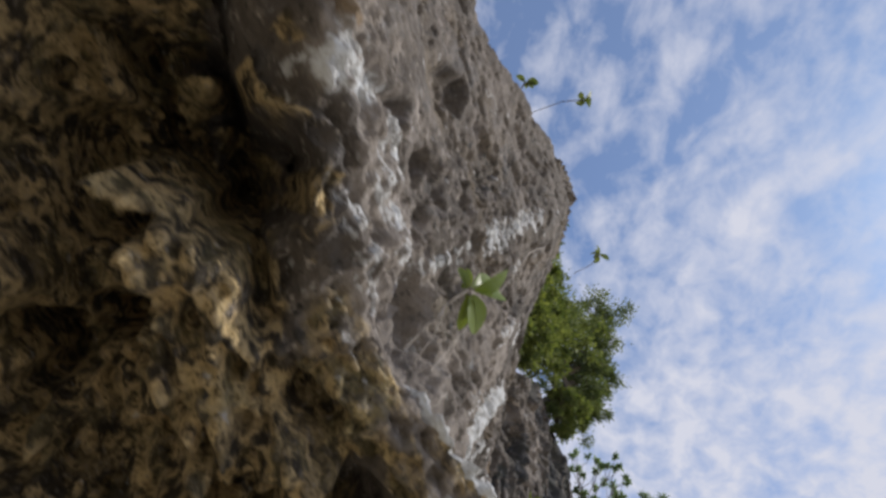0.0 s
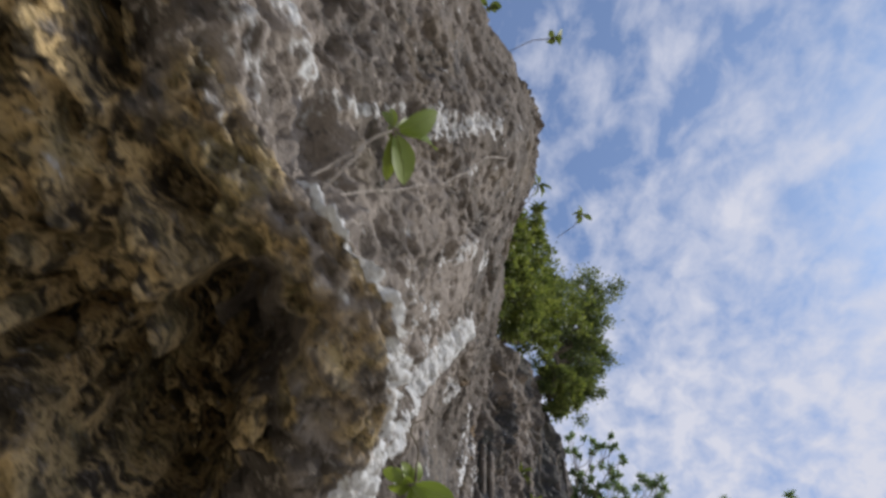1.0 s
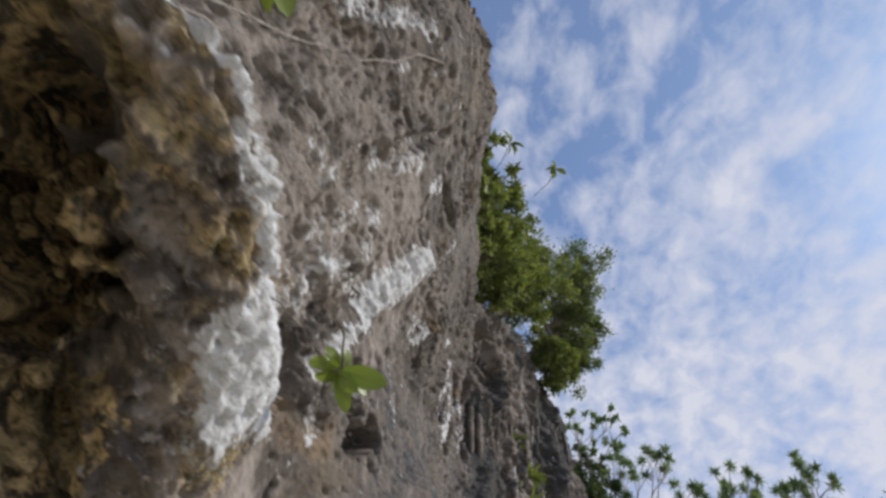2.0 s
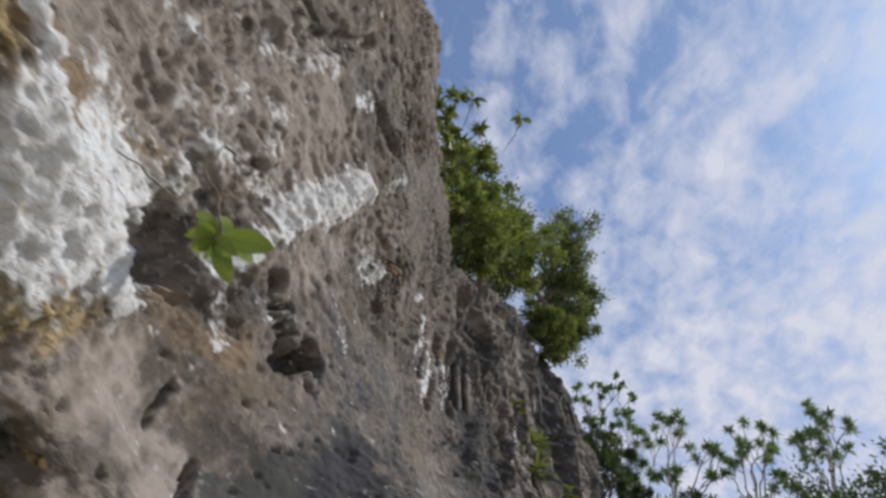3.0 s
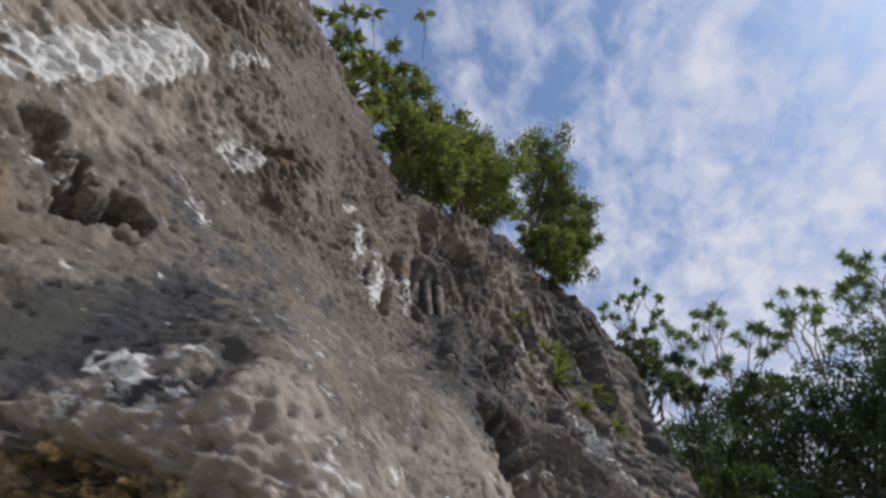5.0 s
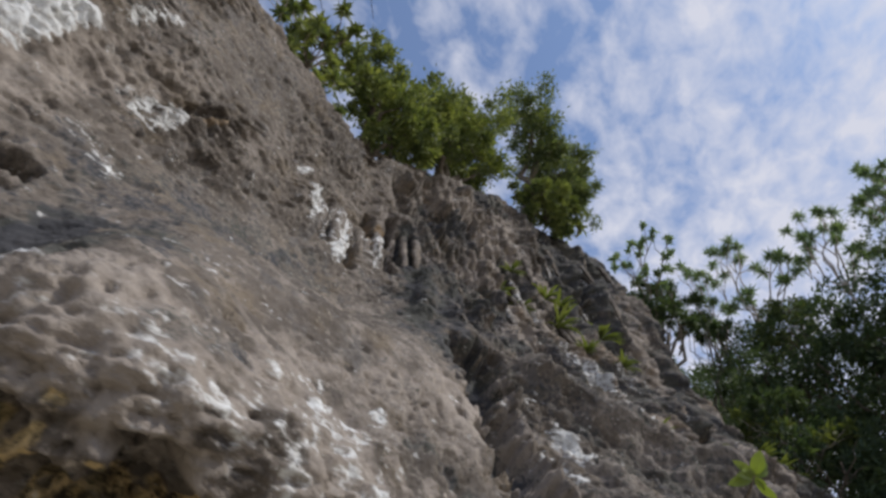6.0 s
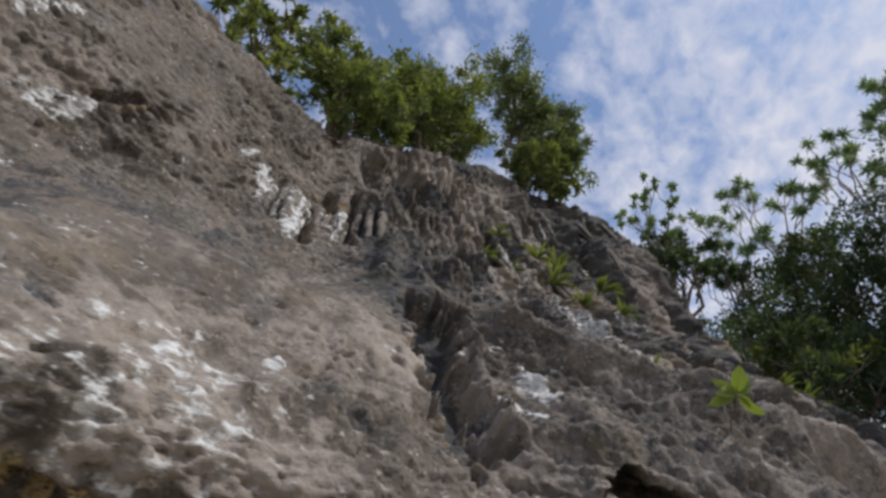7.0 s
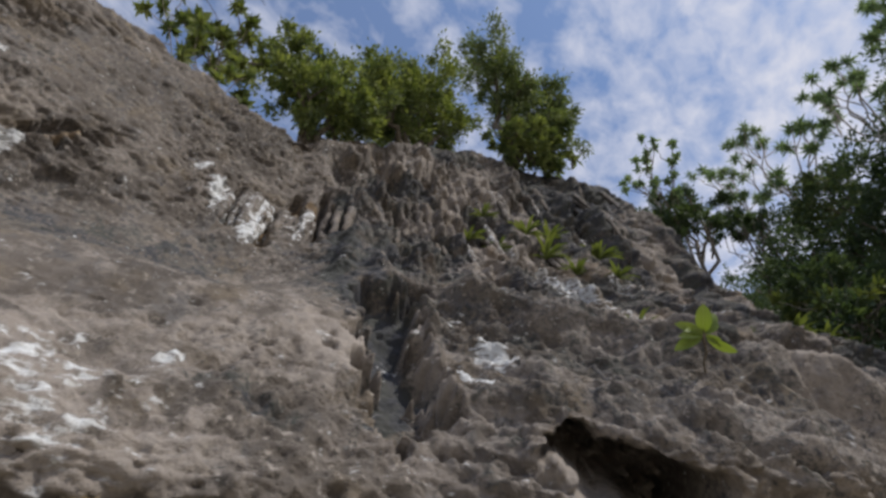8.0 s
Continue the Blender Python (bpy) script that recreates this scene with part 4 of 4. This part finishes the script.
def tufted(name, base, tips, mat, bark, label, seed, leaf=0.32, width=0.08, count=26, trunk=0.07, group="tufted trees on the slope", fork=0.45, scatter=0.3):
    """A tree of bare forking limbs, each ending in a tuft of long leaves."""
    rng = np.random.RandomState(seed)
    thing = new(name)
    thing.location = base
    base = Vector(base)
    centre = sum((Vector(t) for t in tips), Vector()) / len(tips) - base
    node = centre * fork
    limbs = [limb(rng, (0, 0, 0), node, trunk, trunk * 0.7, 0.12)]
    vs, fs, n = [], [], 0
    for t in tips:
        t = Vector(t) - base
        half = node.lerp(t, 0.5) + Vector(rng.normal(0, 0.06, 3)) * (t - node).length
        limbs.append(limb(rng, node, half, trunk * 0.6, trunk * 0.42, 0.1, 4))
        limbs.append(limb(rng, half, t, trunk * 0.42, trunk * 0.25, 0.1, 4))
        ends = [t]
        for e in range(2):
            ends.append(t + Vector(rng.normal(0, 0.2, 3).clip(-0.3, 0.3)) * (scatter / 0.3))
            limbs.append(limb(rng, half.lerp(t, 0.4), ends[-1], trunk * 0.35, trunk * 0.2, 0.15, 4))
        for e in ends:
            v, f = rosette(rng, e, (0, 0, 1), count, leaf, width)
            vs.append(v)
            fs.append(f + n)
            n += len(v)
    join_tubes("trunk", limbs, bark, thing, 6)
    mesh_object("crown", np.concatenate(vs), np.concatenate(fs), mat, thing, False)
    return tagged(thing, label, "tree", group)


# trees and bushes along the rim
bushy("bush", (3.30, 3.41, 6.29), [(3.22, 2.95, 6.76, 0.4), (3.56, 3.10, 7.19, 0.48), (3.04, 2.97, 7.34, 0.36), (2.82, 2.95, 7.59, 0.34), (3.43, 3.26, 7.82, 0.42), (3.72, 3.25, 6.95, 0.34)], 13500, 0.072, 0.036, LEAF_BUSH, BARK,
      "dense yellow-green bush on the cliff rim", 3, "bushes on the rim", 0.05, "bush")
bushy("bush", (4.46, 3.81, 7.45), [(4.09, 3.39, 7.85, 0.5), (4.46, 3.57, 8.41, 0.65), (4.00, 3.62, 8.92, 0.5), (4.74, 3.83, 9.13, 0.6), (5.07, 3.88, 8.53, 0.42)], 19000, 0.076, 0.038, LEAF_BUSH, BARK,
      "dense yellow-green bush on the cliff rim", 13, "bushes on the rim", 0.06, "bush")
tufted("bush", (2.34, 2.87, 5.93), [(2.37, 2.38, 6.54), (2.19, 2.46, 6.81), (2.01, 2.44, 6.98), (2.48, 2.56, 7.01), (2.66, 2.77, 6.95), (2.26, 2.38, 6.26), (2.55, 2.58, 6.47)], LEAF_FERN, BARK,
       "light green shrub with open twigs on the cliff rim", 15, 0.12, 0.055, 40, 0.022, "bushes on the rim")
bushy("tree", (6.35, 4.41, 8.50), [(5.92, 3.57, 10.90, 0.6), (6.29, 3.74, 10.42, 0.65), (6.76, 3.96, 10.02, 0.75), (7.18, 3.96, 10.40, 0.5), (7.23, 4.09, 9.69, 0.55)], 19000, 0.078, 0.036, LEAF_DARK, BARK,
      "rounded dark green tree on the cliff rim", 4, "bushes on the rim", 0.09)
bushy("bush", (6.81, 4.22, 8.75), [(6.52, 3.92, 8.90, 0.4), (6.98, 4.21, 9.10, 0.4), (6.15, 3.82, 8.63, 0.3)], 5200, 0.085, 0.04, LEAF_BUSH, BARK,
      "low bright green bush under a dark tree on the rim", 14, "bushes on the rim", 0.04, "bush")
tufted("shrub", (2.35, 2.85, 5.75), [(1.95, 2.35, 6.34), (2.22, 2.35, 5.96), (2.18, 2.35, 6.36), (1.74, 2.35, 6.75), (2.79, 2.45, 5.95), (2.56, 2.40, 6.12), (2.54, 2.45, 5.80)], LEAF_BUSH, BARK_PALE,
       "low light green shrub leaning over the cliff rim", 35, 0.11, 0.05, 30, 0.016, "bushes on the rim", 0.4)
tufted("shrub", (7.74, 4.46, 9.25), [(7.70, 4.39, 9.62), (7.84, 4.40, 9.50)], LEAF_BUSH, BARK, "small leafy shoot on the cliff rim", 16, 0.2, 0.08, 14, 0.02, "bushes on the rim")
bushy("tree", (9.94, 5.07, 6.12), [(10.2, 4.73, 8.82, 0.46), (10.2, 5.04, 9.54, 0.34), (10.2, 4.38, 8.36, 0.24), (10.2, 4.41, 9.11, 0.28), (9.5, 4.75, 8.55, 0.4)], 6500, 0.085, 0.04, LEAF_SLOPE, BARK,
      "dark green shrub growing behind the cliff corner", 5, "bushes on the rim", 0.05)
tufted("tree", (9.94, 4.87, 6.11), [(9.5, 3.93, 10.17), (9.7, 4.5, 10.31), (9.9, 3.92, 10.22), (9.6, 3.93, 9.43), (9.8, 4.55, 9.75), (9.5, 4.14, 9.03), (9.7, 4.86, 10.05), (9.9, 5.3, 10.9), (9.8, 5.1, 10.32)], LEAF_HAZY, BARK,
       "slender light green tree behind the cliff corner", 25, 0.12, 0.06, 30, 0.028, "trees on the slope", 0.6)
tufted("tufted_tree", (12.95, 5.4, 2.5), [(12.3, 4.14, 11.59), (12.6, 3.78, 11.64), (12.9, 4.0, 11.53), (12.45, 3.17, 10.66), (12.75, 2.98, 10.58), (12.3, 3.94, 9.98), (12.6, 4.29, 10.16), (12.29, 3.15, 9.74)], LEAF_HAZY, BARK_PALE,
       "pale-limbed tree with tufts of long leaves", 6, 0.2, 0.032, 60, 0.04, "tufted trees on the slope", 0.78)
tufted("tufted_tree", (12.6, 5.7, 2.4), [(12.9, 4.48, 11.38), (12.45, 4.69, 11.12), (12.75, 5.1, 11.3), (12.3, 4.74, 10.29), (12.27, 5.14, 9.79), (12.0, 4.7, 9.4), (12.5, 5.18, 11.92)], LEAF_HAZY, BARK_PALE,
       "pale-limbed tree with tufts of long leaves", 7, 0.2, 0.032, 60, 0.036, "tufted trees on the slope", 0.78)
bushy("tree", (12.1, 4.9, 2.3), [(11.8, 4.86, 9.3, 0.38), (11.8, 4.9, 9.95, 0.32), (11.8, 4.5, 9.1, 0.25)], 3000, 0.09, 0.04, LEAF_SLOPE, BARK,
      "thin-stemmed green tree beside the cliff corner", 58, "trees on the slope", 0.05)
bushy("tree", (12.6, 3.4, 2.4), [(12.3, 3.54, 8.7, 0.42), (12.3, 3.32, 9.02, 0.28), (12.3, 3.79, 8.4, 0.3)], 4200, 0.09, 0.04, LEAF_DARK, BARK,
      "dark green tree standing among paler ones", 59, "trees on the slope", 0.06)
tufted("shrub", (9.55, 3.25, 4.35), [(9.6, 3.32, 5.45), (9.6, 3.07, 5.1), (9.6, 3.29, 5.24), (9.6, 2.87, 5.03), (9.6, 3.51, 5.57), (9.6, 2.69, 5.06)], LEAF_FERN, BARK_PALE,
       "light green shrub with pale upright stems on the ledge", 61, 0.16, 0.06, 16, 0.02, "undergrowth", 0.3)
tufted("tufted_tree", (13.4, 2.9, 4.6), [(13.18, 2.17, 11.18), (13.1, 2.58, 11.25), (12.98, 1.97, 11.4), (13.28, 2.98, 10.85), (12.92, 2.05, 10.48), (13.26, 2.02, 10.34), (12.62, 2.48, 10.49)], LEAF_HAZY, BARK_PALE,
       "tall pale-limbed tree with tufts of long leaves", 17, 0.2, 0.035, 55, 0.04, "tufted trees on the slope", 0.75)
tufted("tufted_tree", (13.8, 1.4, 5.2), [(13.19, 0.89, 11.93), (12.82, 1.08, 10.93), (13.29, 0.73, 11.5), (13.19, 0.28, 11.42), (13.36, 1.33, 10.99), (13.07, 0.89, 10.84), (13.04, 0.73, 10.46), (13.36, 1.68, 10.03)], LEAF_HAZY, BARK_PALE,
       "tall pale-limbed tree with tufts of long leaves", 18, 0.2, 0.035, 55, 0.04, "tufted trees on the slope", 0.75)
bushy("tree", (13.61, 5.47, 3.27), [(11.92, 5.05, 6.85, 1.1), (12.17, 4.42, 7.51, 1), (12.65, 3.65, 7.79, 1.2), (12.48, 3.51, 6.58, 1.2)], 17000, 0.10, 0.045, LEAF_SLOPE, BARK,
      "dense dark green tree on the slope beside the cliff", 8, "trees on the slope", 0.14)
bushy("tree", (13.05, 2.29, 2.48), [(12.23, 2.40, 7.9, 0.8), (12.6, 1.2, 8.5, 0.5), (12.01, 2.51, 6.85, 1.2), (12.74, 1.1, 7.9, 1.2), (12.95, 1.47, 6.64, 1.5)], 26000, 0.10, 0.045, LEAF_SLOPE, BARK,
      "dense dark green tree on the slope beside the cliff", 9, "trees on the slope", 0.14)
bushy("tree", (9.76, 0.37, 1.14), [(10.68, 0.60, 5.56, 1.2), (11.82, 0.29, 7.56, 1.3), (12.0, -0.35, 8.5, 0.9), (10.75, 1.36, 4.59, 1.2)], 22000, 0.10, 0.045, LEAF_SLOPE, BARK,
      "dense dark green tree on the slope beside the cliff", 19, "trees on the slope", 0.14)
bushy("tree", (17.58, 8.30, 5.93), [(15.70, 7.37, 9.91, 1.6), (16.55, 9.02, 10.52, 1.5)], 14000, 0.15, 0.065, LEAF_SLOPE, BARK,
      "dense dark green tree high on the slope behind", 29, "trees on the slope", 0.18)
bushy("bush", (9.52, 3.01, 3.68), [(9.16, 3.04, 4.72, 0.35), (9.70, 3.03, 5.00, 0.5), (9.36, 2.63, 4.60, 0.4), (10.25, 2.53, 4.96, 0.6), (9.85, 3.33, 5.49, 0.5), (10.38, 3.52, 5.68, 0.7)], 8000, 0.09, 0.042, LEAF_SLOPE, BARK,
      "loose green undergrowth where the ledge ends", 39, "undergrowth", 0.03, "bush")
bushy("bush", (9.97, 1.90, 2.85), [(9.44, 2.02, 4.05, 0.45), (9.76, 1.57, 4.14, 0.6), (10.05, 1.16, 4.21, 0.8)], 10000, 0.09, 0.045, LEAF_SLOPE, BARK,
      "leafy dark green undergrowth where the ledge ends", 49, "undergrowth", 0.03, "bush")


# ---------------------------------------------------------------- dripstone and small plants on the face
def dripstone(x, s, length, radius, seed, white, grit=0.8, sunk=0.005, swell=1.1):
    """One hanging column of flowstone, leaning against the face."""
    rng = np.random.RandomState(seed)
    a, b = on_face(x, s, sunk), on_face(x + rng.uniform(-0.02, 0.02), s - length, sunk)
    b.y = min(b.y, a.y + 0.02)
    steps_ = np.linspace(0, 1, 15)
    pts = [a.lerp(b, t) + Vector((rng.uniform(-1, 1), rng.uniform(-0.3, 0.3), 0)) * radius * 0.4 for t in steps_]
    rad = [radius * (1.45 - swell + swell * math.sin(math.pi * (0.12 + 0.88 * t) ** 0.7)) * rng.uniform(0.88, 1.12) for t in steps_]
    rad[-1] = radius * 0.1
    ob = join_tubes("stalactite", [(pts, rad)], ROCK, cliff, 8)
    ob.data.attributes.new("calcite", "FLOAT", "POINT").data.foreach_set("value", np.full(len(ob.data.vertices), white, np.float32))
    ob.data.attributes.new("grit", "FLOAT", "POINT").data.foreach_set("value", np.full(len(ob.data.vertices), grit, np.float32))
    return ob


rng = np.random.RandomState(21)
for i, (x, top, length, radius, white) in enumerate([(3.09, 4.36, 0.46, 0.050, 1.0), (3.12, 4.28, 0.36, 0.035, 0.7), (3.20, 4.44, 0.50, 0.030, 0.5), (3.26, 4.46, 0.55, 0.045, 0.8),
                                                    (3.32, 4.50, 0.72, 0.055, 1.2), (3.37, 4.44, 0.62, 0.040, 1.0), (3.47, 4.46, 0.56, 0.040, 0.35), (3.55, 4.40, 0.50, 0.045, 0.3),
                                                    (3.64, 4.62, 0.66, 0.036, 1.0), (3.675, 4.52, 0.50, 0.022, 0.5), (3.77, 4.72, 0.60, 0.028, 0.3), (3.85, 4.74, 0.60, 0.026, 0.1), (3.95, 4.76, 0.60, 0.03, 0.1)]):
    dripstone(x, top, length, radius * 0.85, 100 + i, white * 0.62, 0.5, -0.5 * radius, 0.5)
for i in range(30):
    x = rng.uniform(4.9, 8.2)
    s = 4.9 + 0.95 * (x - 5.0) + rng.uniform(-0.6, 1.6)
    dripstone(x, s, rng.uniform(0.4, 0.9), rng.uniform(0.018, 0.034), 200 + i, rng.choice([0.0, 0.1, 0.3, 0.45]))
for i in range(8):
    x = rng.uniform(4.1, 4.9)
    dripstone(x, 3.7 + 1.0 * (x - 3.9) + rng.uniform(-0.3, 0.6), rng.uniform(0.2, 0.4), rng.uniform(0.010, 0.018), 300 + i, rng.choice([0.0, 0.0, 0.2]))


def blade(length, width, curl, fold=0.25, count=7):
    """A broad leaf along +y, folded at its midrib and curling down."""
    verts, faces = [], []
    for i in range(count + 1):
        t = i / count
        w = width * 0.5 * (math.sin(math.pi * min(t * 0.9 + 0.06, 1.0)) ** 0.8) * (1 if t < 1 else 0.05)
        yy, zz = length * math.sin(curl * t) / max(curl, 1e-3), -length * (1 - math.cos(curl * t)) / max(curl, 1e-3)
        verts += [(-w, yy, zz + w * fold), (0, yy, zz), (w, yy, zz + w * fold)]
    for i in range(count):
        for k in range(2):
            a = i * 3 + k
            faces.append((a, a + 1, a + 4, a + 3))
    return verts, faces


def toward(at, way, up):
    """A pose at a place with +y along way and +z near up."""
    y = Vector(way).normalized()
    x = y.cross(Vector(up)).normalized()
    z = x.cross(y)
    return Matrix.Translation(at) @ Matrix((x, y, z)).transposed().to_4x4()


def sapling(centre, leaves, stems, label, seed, mat, up=(0, -0.6, 0.8)):
    """A small plant: each leaf (dx, dy, dz, length, width), each stem a list of places and a radius."""
    thing = new("sapling")
    centre = Vector(centre)
    thing.location = centre
    rng = np.random.RandomState(seed)
    leaves = [(a, b, c, l, w * 0.6) for a, b, c, l, w in leaves]
    leaves += [(a + rng.normal(0, 0.45), b + rng.normal(0, 0.45), c + rng.normal(0, 0.45), l * rng.uniform(0.5, 0.8), w * 0.75) for a, b, c, l, w in leaves]
    for dx, dy, dz, length, width in leaves:
        way = Vector((dx, dy, dz)).normalized()
        v, f = blade(length, width, rng.uniform(0.4, 1.0))
        m = toward(way * length * 0.12, way, Vector(up) + Vector(rng.normal(0, 0.25, 3)))
        leaf = mesh_object("leaf", [tuple(m @ Vector(p)) for p in v], f, mat, thing)
        mid = [m @ (Vector(p) + Vector((0, 0, 0.0006))) for p in v[1::3]]
        join_tubes("midrib", [(mid, list(np.linspace(0.0014, 0.0004, len(mid))))], LEAF_RIB, leaf, 5)
        join_tubes("stalk", [([Vector(), way * length * 0.14], [0.003, 0.002])], BARK, thing, 5)
    for pts, r, bark in stems:
        pts = [Vector(p) - centre for p in pts]
        fine = []
        for i in range(len(pts) - 1):
            for t in (0.0, 0.5):
                fine.append(pts[i].lerp(pts[i + 1], t) + Vector(rng.normal(0, 0.004, 3)))
        fine.append(pts[-1])
        join_tubes("stem", [(fine, list(np.linspace(r, r * 0.6, len(fine))))], bark, thing, 6)
    return tagged(thing, label, "plant")


sapling((0.665, 0.765, 2.640), [(0.45, -0.25, 0.86, 0.150, 0.165), (0.74, 0.02, -0.10, 0.125, 0.12), (0.66, 0.30, -0.30, 0.115, 0.060), (-0.70, 0.25, 0.55, 0.07, 0.050), (0.1, -0.3, 0.9, 0.08, 0.06)],
        [([(0.665, 0.765, 2.640), (0.668, 0.80, 2.56), (0.669, 0.82, 2.49), (0.672, 0.84, 2.40)], 0.0042, BARK_PALE),
         ([(0.668, 0.80, 2.56), (0.69, 0.80, 2.46), (0.705, 0.82, 2.39)], 0.0027, BARK_PALE),
         ([(1.01, 0.975, 3.70), (0.95, 0.965, 3.49), (0.94, 0.965, 3.28), (0.90, 0.93, 3.0)], 0.0035, BARK_PALE),
         ([(0.86, 0.91, 2.90), (0.83, 0.885, 2.77), (0.78, 0.825, 2.56), (0.73, 0.785, 2.39)], 0.0032, BARK_PALE),
         ([(0.757, 0.75, 2.237), (0.775, 0.76, 2.33), (0.800, 0.78, 2.40), (0.830, 0.79, 2.42)], 0.002, BARK_PALE)],
        "small plant with broad bright green leaves on pale roots", 71, LEAF_FRESH, (-0.218, -0.450, -0.224))
sapling((1.605, 1.115, 2.427), [(0.61, -0.77, 0.15, 0.134, 0.105), (0.81, -0.58, 0.13, 0.105, 0.09), (0.84, -0.13, -0.53, 0.11, 0.075), (-0.94, -0.29, 0.17, 0.068, 0.075), (-0.67, 0.74, -0.0, 0.087, 0.075), (-0.08, 0.83, -0.56, 0.066, 0.06), (-0.23, -0.51, 0.83, 0.064, 0.075), (0.53, 0.05, -0.85, 0.059, 0.068)],
        [([(1.626, 1.098, 2.433), (1.566, 1.084, 2.458), (1.524, 1.072, 2.488), (1.480, 1.088, 2.504), (1.453, 1.062, 2.516), (1.451, 1.034, 2.535), (1.444, 1.035, 2.573)], 0.0040, BARK),
         ([(1.444, 1.035, 2.573), (1.470, 1.037, 2.578), (1.494, 1.070, 2.599)], 0.0040, BARK),
         ([(1.605, 1.115, 2.427), (1.542, 1.183, 2.461)], 0.0060, BARK),
         ([(1.472, 1.191, 2.470), (1.427, 1.148, 2.436), (1.375, 1.156, 2.434), (1.322, 1.162, 2.420)], 0.0030, BARK)],
        "small plant with broad green leaves and a curled dry twig", 72, LEAF_FRESH, (-0.218, -0.444, -0.229))
sapling((5.589, 1.539, 2.843), [(-0.41, -0.83, 0.37, 0.127, 0.110), (0.28, -0.74, 0.61, 0.105, 0.100), (-0.95, -0.32, 0.05, 0.128, 0.080), (-0.89, 0.01, -0.45, 0.149, 0.090), (0.78, -0.02, -0.63, 0.144, 0.080), (-0.88, -0.36, -0.32, 0.144, 0.070)],
        [([(5.589, 1.539, 2.843), (5.624, 1.603, 2.805), (5.656, 1.682, 2.744)], 0.0080, BARK)],
        "young plant with broad fresh green leaves on a ledge", 73, LEAF_FRESH, (-0.155, -0.529, -0.179))
sapling((0.632, 1.031, 5.505), [(0.34, 0.70, -0.63, 0.072, 0.100), (-0.14, -0.77, 0.62, 0.104, 0.100), (0.50, -0.65, -0.57, 0.134, 0.100), (-0.95, 0.28, 0.11, 0.062, 0.080)],
        [([(0.632, 1.031, 5.505), (0.581, 1.165, 5.420), (0.574, 1.387, 5.387)], 0.0045, BARK)],
        "leafy shoot reaching out from the cliff rim", 74, LEAF_BUSH, (0.000, -0.500, 0.800))
sapling((0.314, 1.111, 4.624), [(-0.91, 0.41, 0.01, 0.065, 0.080), (0.25, -0.82, 0.52, 0.076, 0.090), (0.96, -0.22, -0.16, 0.036, 0.070), (0.71, -0.66, 0.25, 0.054, 0.060)],
        [([(0.314, 1.111, 4.624), (0.350, 1.202, 4.677), (0.409, 1.249, 4.689)], 0.0045, BARK)],
        "leafy shoot reaching out from the cliff rim", 75, LEAF_BUSH, (0.000, -0.500, 0.800))
sapling((2.455, 1.674, 6.691), [(-0.71, 0.66, -0.23, 0.116, 0.120), (0.57, -0.75, 0.33, 0.116, 0.120), (0.72, 0.43, -0.55, 0.115, 0.100), (-0.86, -0.23, 0.45, 0.108, 0.080)],
        [([(2.455, 1.674, 6.691), (2.566, 1.809, 6.699), (2.704, 2.093, 6.840)], 0.0050, BARK)],
        "leafy shoot reaching out from the cliff rim", 76, LEAF_BUSH, (0.000, -0.500, 0.800))
sapling((2.021, 2.081, 6.876), [(-0.77, 0.61, -0.17, 0.155, 0.140), (0.49, -0.78, 0.38, 0.155, 0.140), (0.83, 0.29, -0.48, 0.155, 0.120), (-0.90, -0.14, 0.40, 0.164, 0.120), (0.95, -0.31, -0.10, 0.152, 0.100)],
        [([(2.021, 2.081, 6.876), (2.172, 2.261, 6.847), (2.288, 2.494, 6.908)], 0.0050, BARK)],
        "leafy shoot reaching out from the cliff rim", 77, LEAF_BUSH, (0.000, -0.500, 0.800))


def fern(x, s, size, seed, mat):
    """A tuft of narrow leaves in a crack of the face."""
    rng = np.random.RandomState(seed)
    thing = new("fern")
    thing.location = on_face(x, s, 0.03)
    for i in range(rng.randint(12, 20)):
        way = Vector((rng.normal(0, 0.6), rng.uniform(-1.0, -0.1), rng.uniform(0.1, 1.0))).normalized()
        length = size * rng.uniform(0.6, 1.1)
        v, f = blade(length, length * 0.13, rng.uniform(0.6, 1.5), 0.3, 5)
        m = toward((0, 0, 0), way, (0, -0.3, 1))
        mesh_object("leaf", [tuple(m @ Vector(p)) for p in v], f, mat, thing)
    return tagged(thing, "tuft of bright green narrow leaves rooted in the rock face", "fern", "ferns on the rock face")


for i, (x, s, size) in enumerate([(5.15, 5.2, 0.24), (5.45, 5.15, 0.22), (5.85, 5.6, 0.3), (6.05, 5.3, 0.34), (6.3, 5.9, 0.3), (6.75, 5.5, 0.34),
                                  (6.55, 4.75, 0.24), (5.95, 3.5, 0.22), (5.35, 5.75, 0.2), (6.2, 4.9, 0.22), (8.2, 4.3, 0.3), (8.7, 4.35, 0.32), (7.6, 4.2, 0.24)]):
    fern(x, s, size, 60 + i, LEAF_FERN)
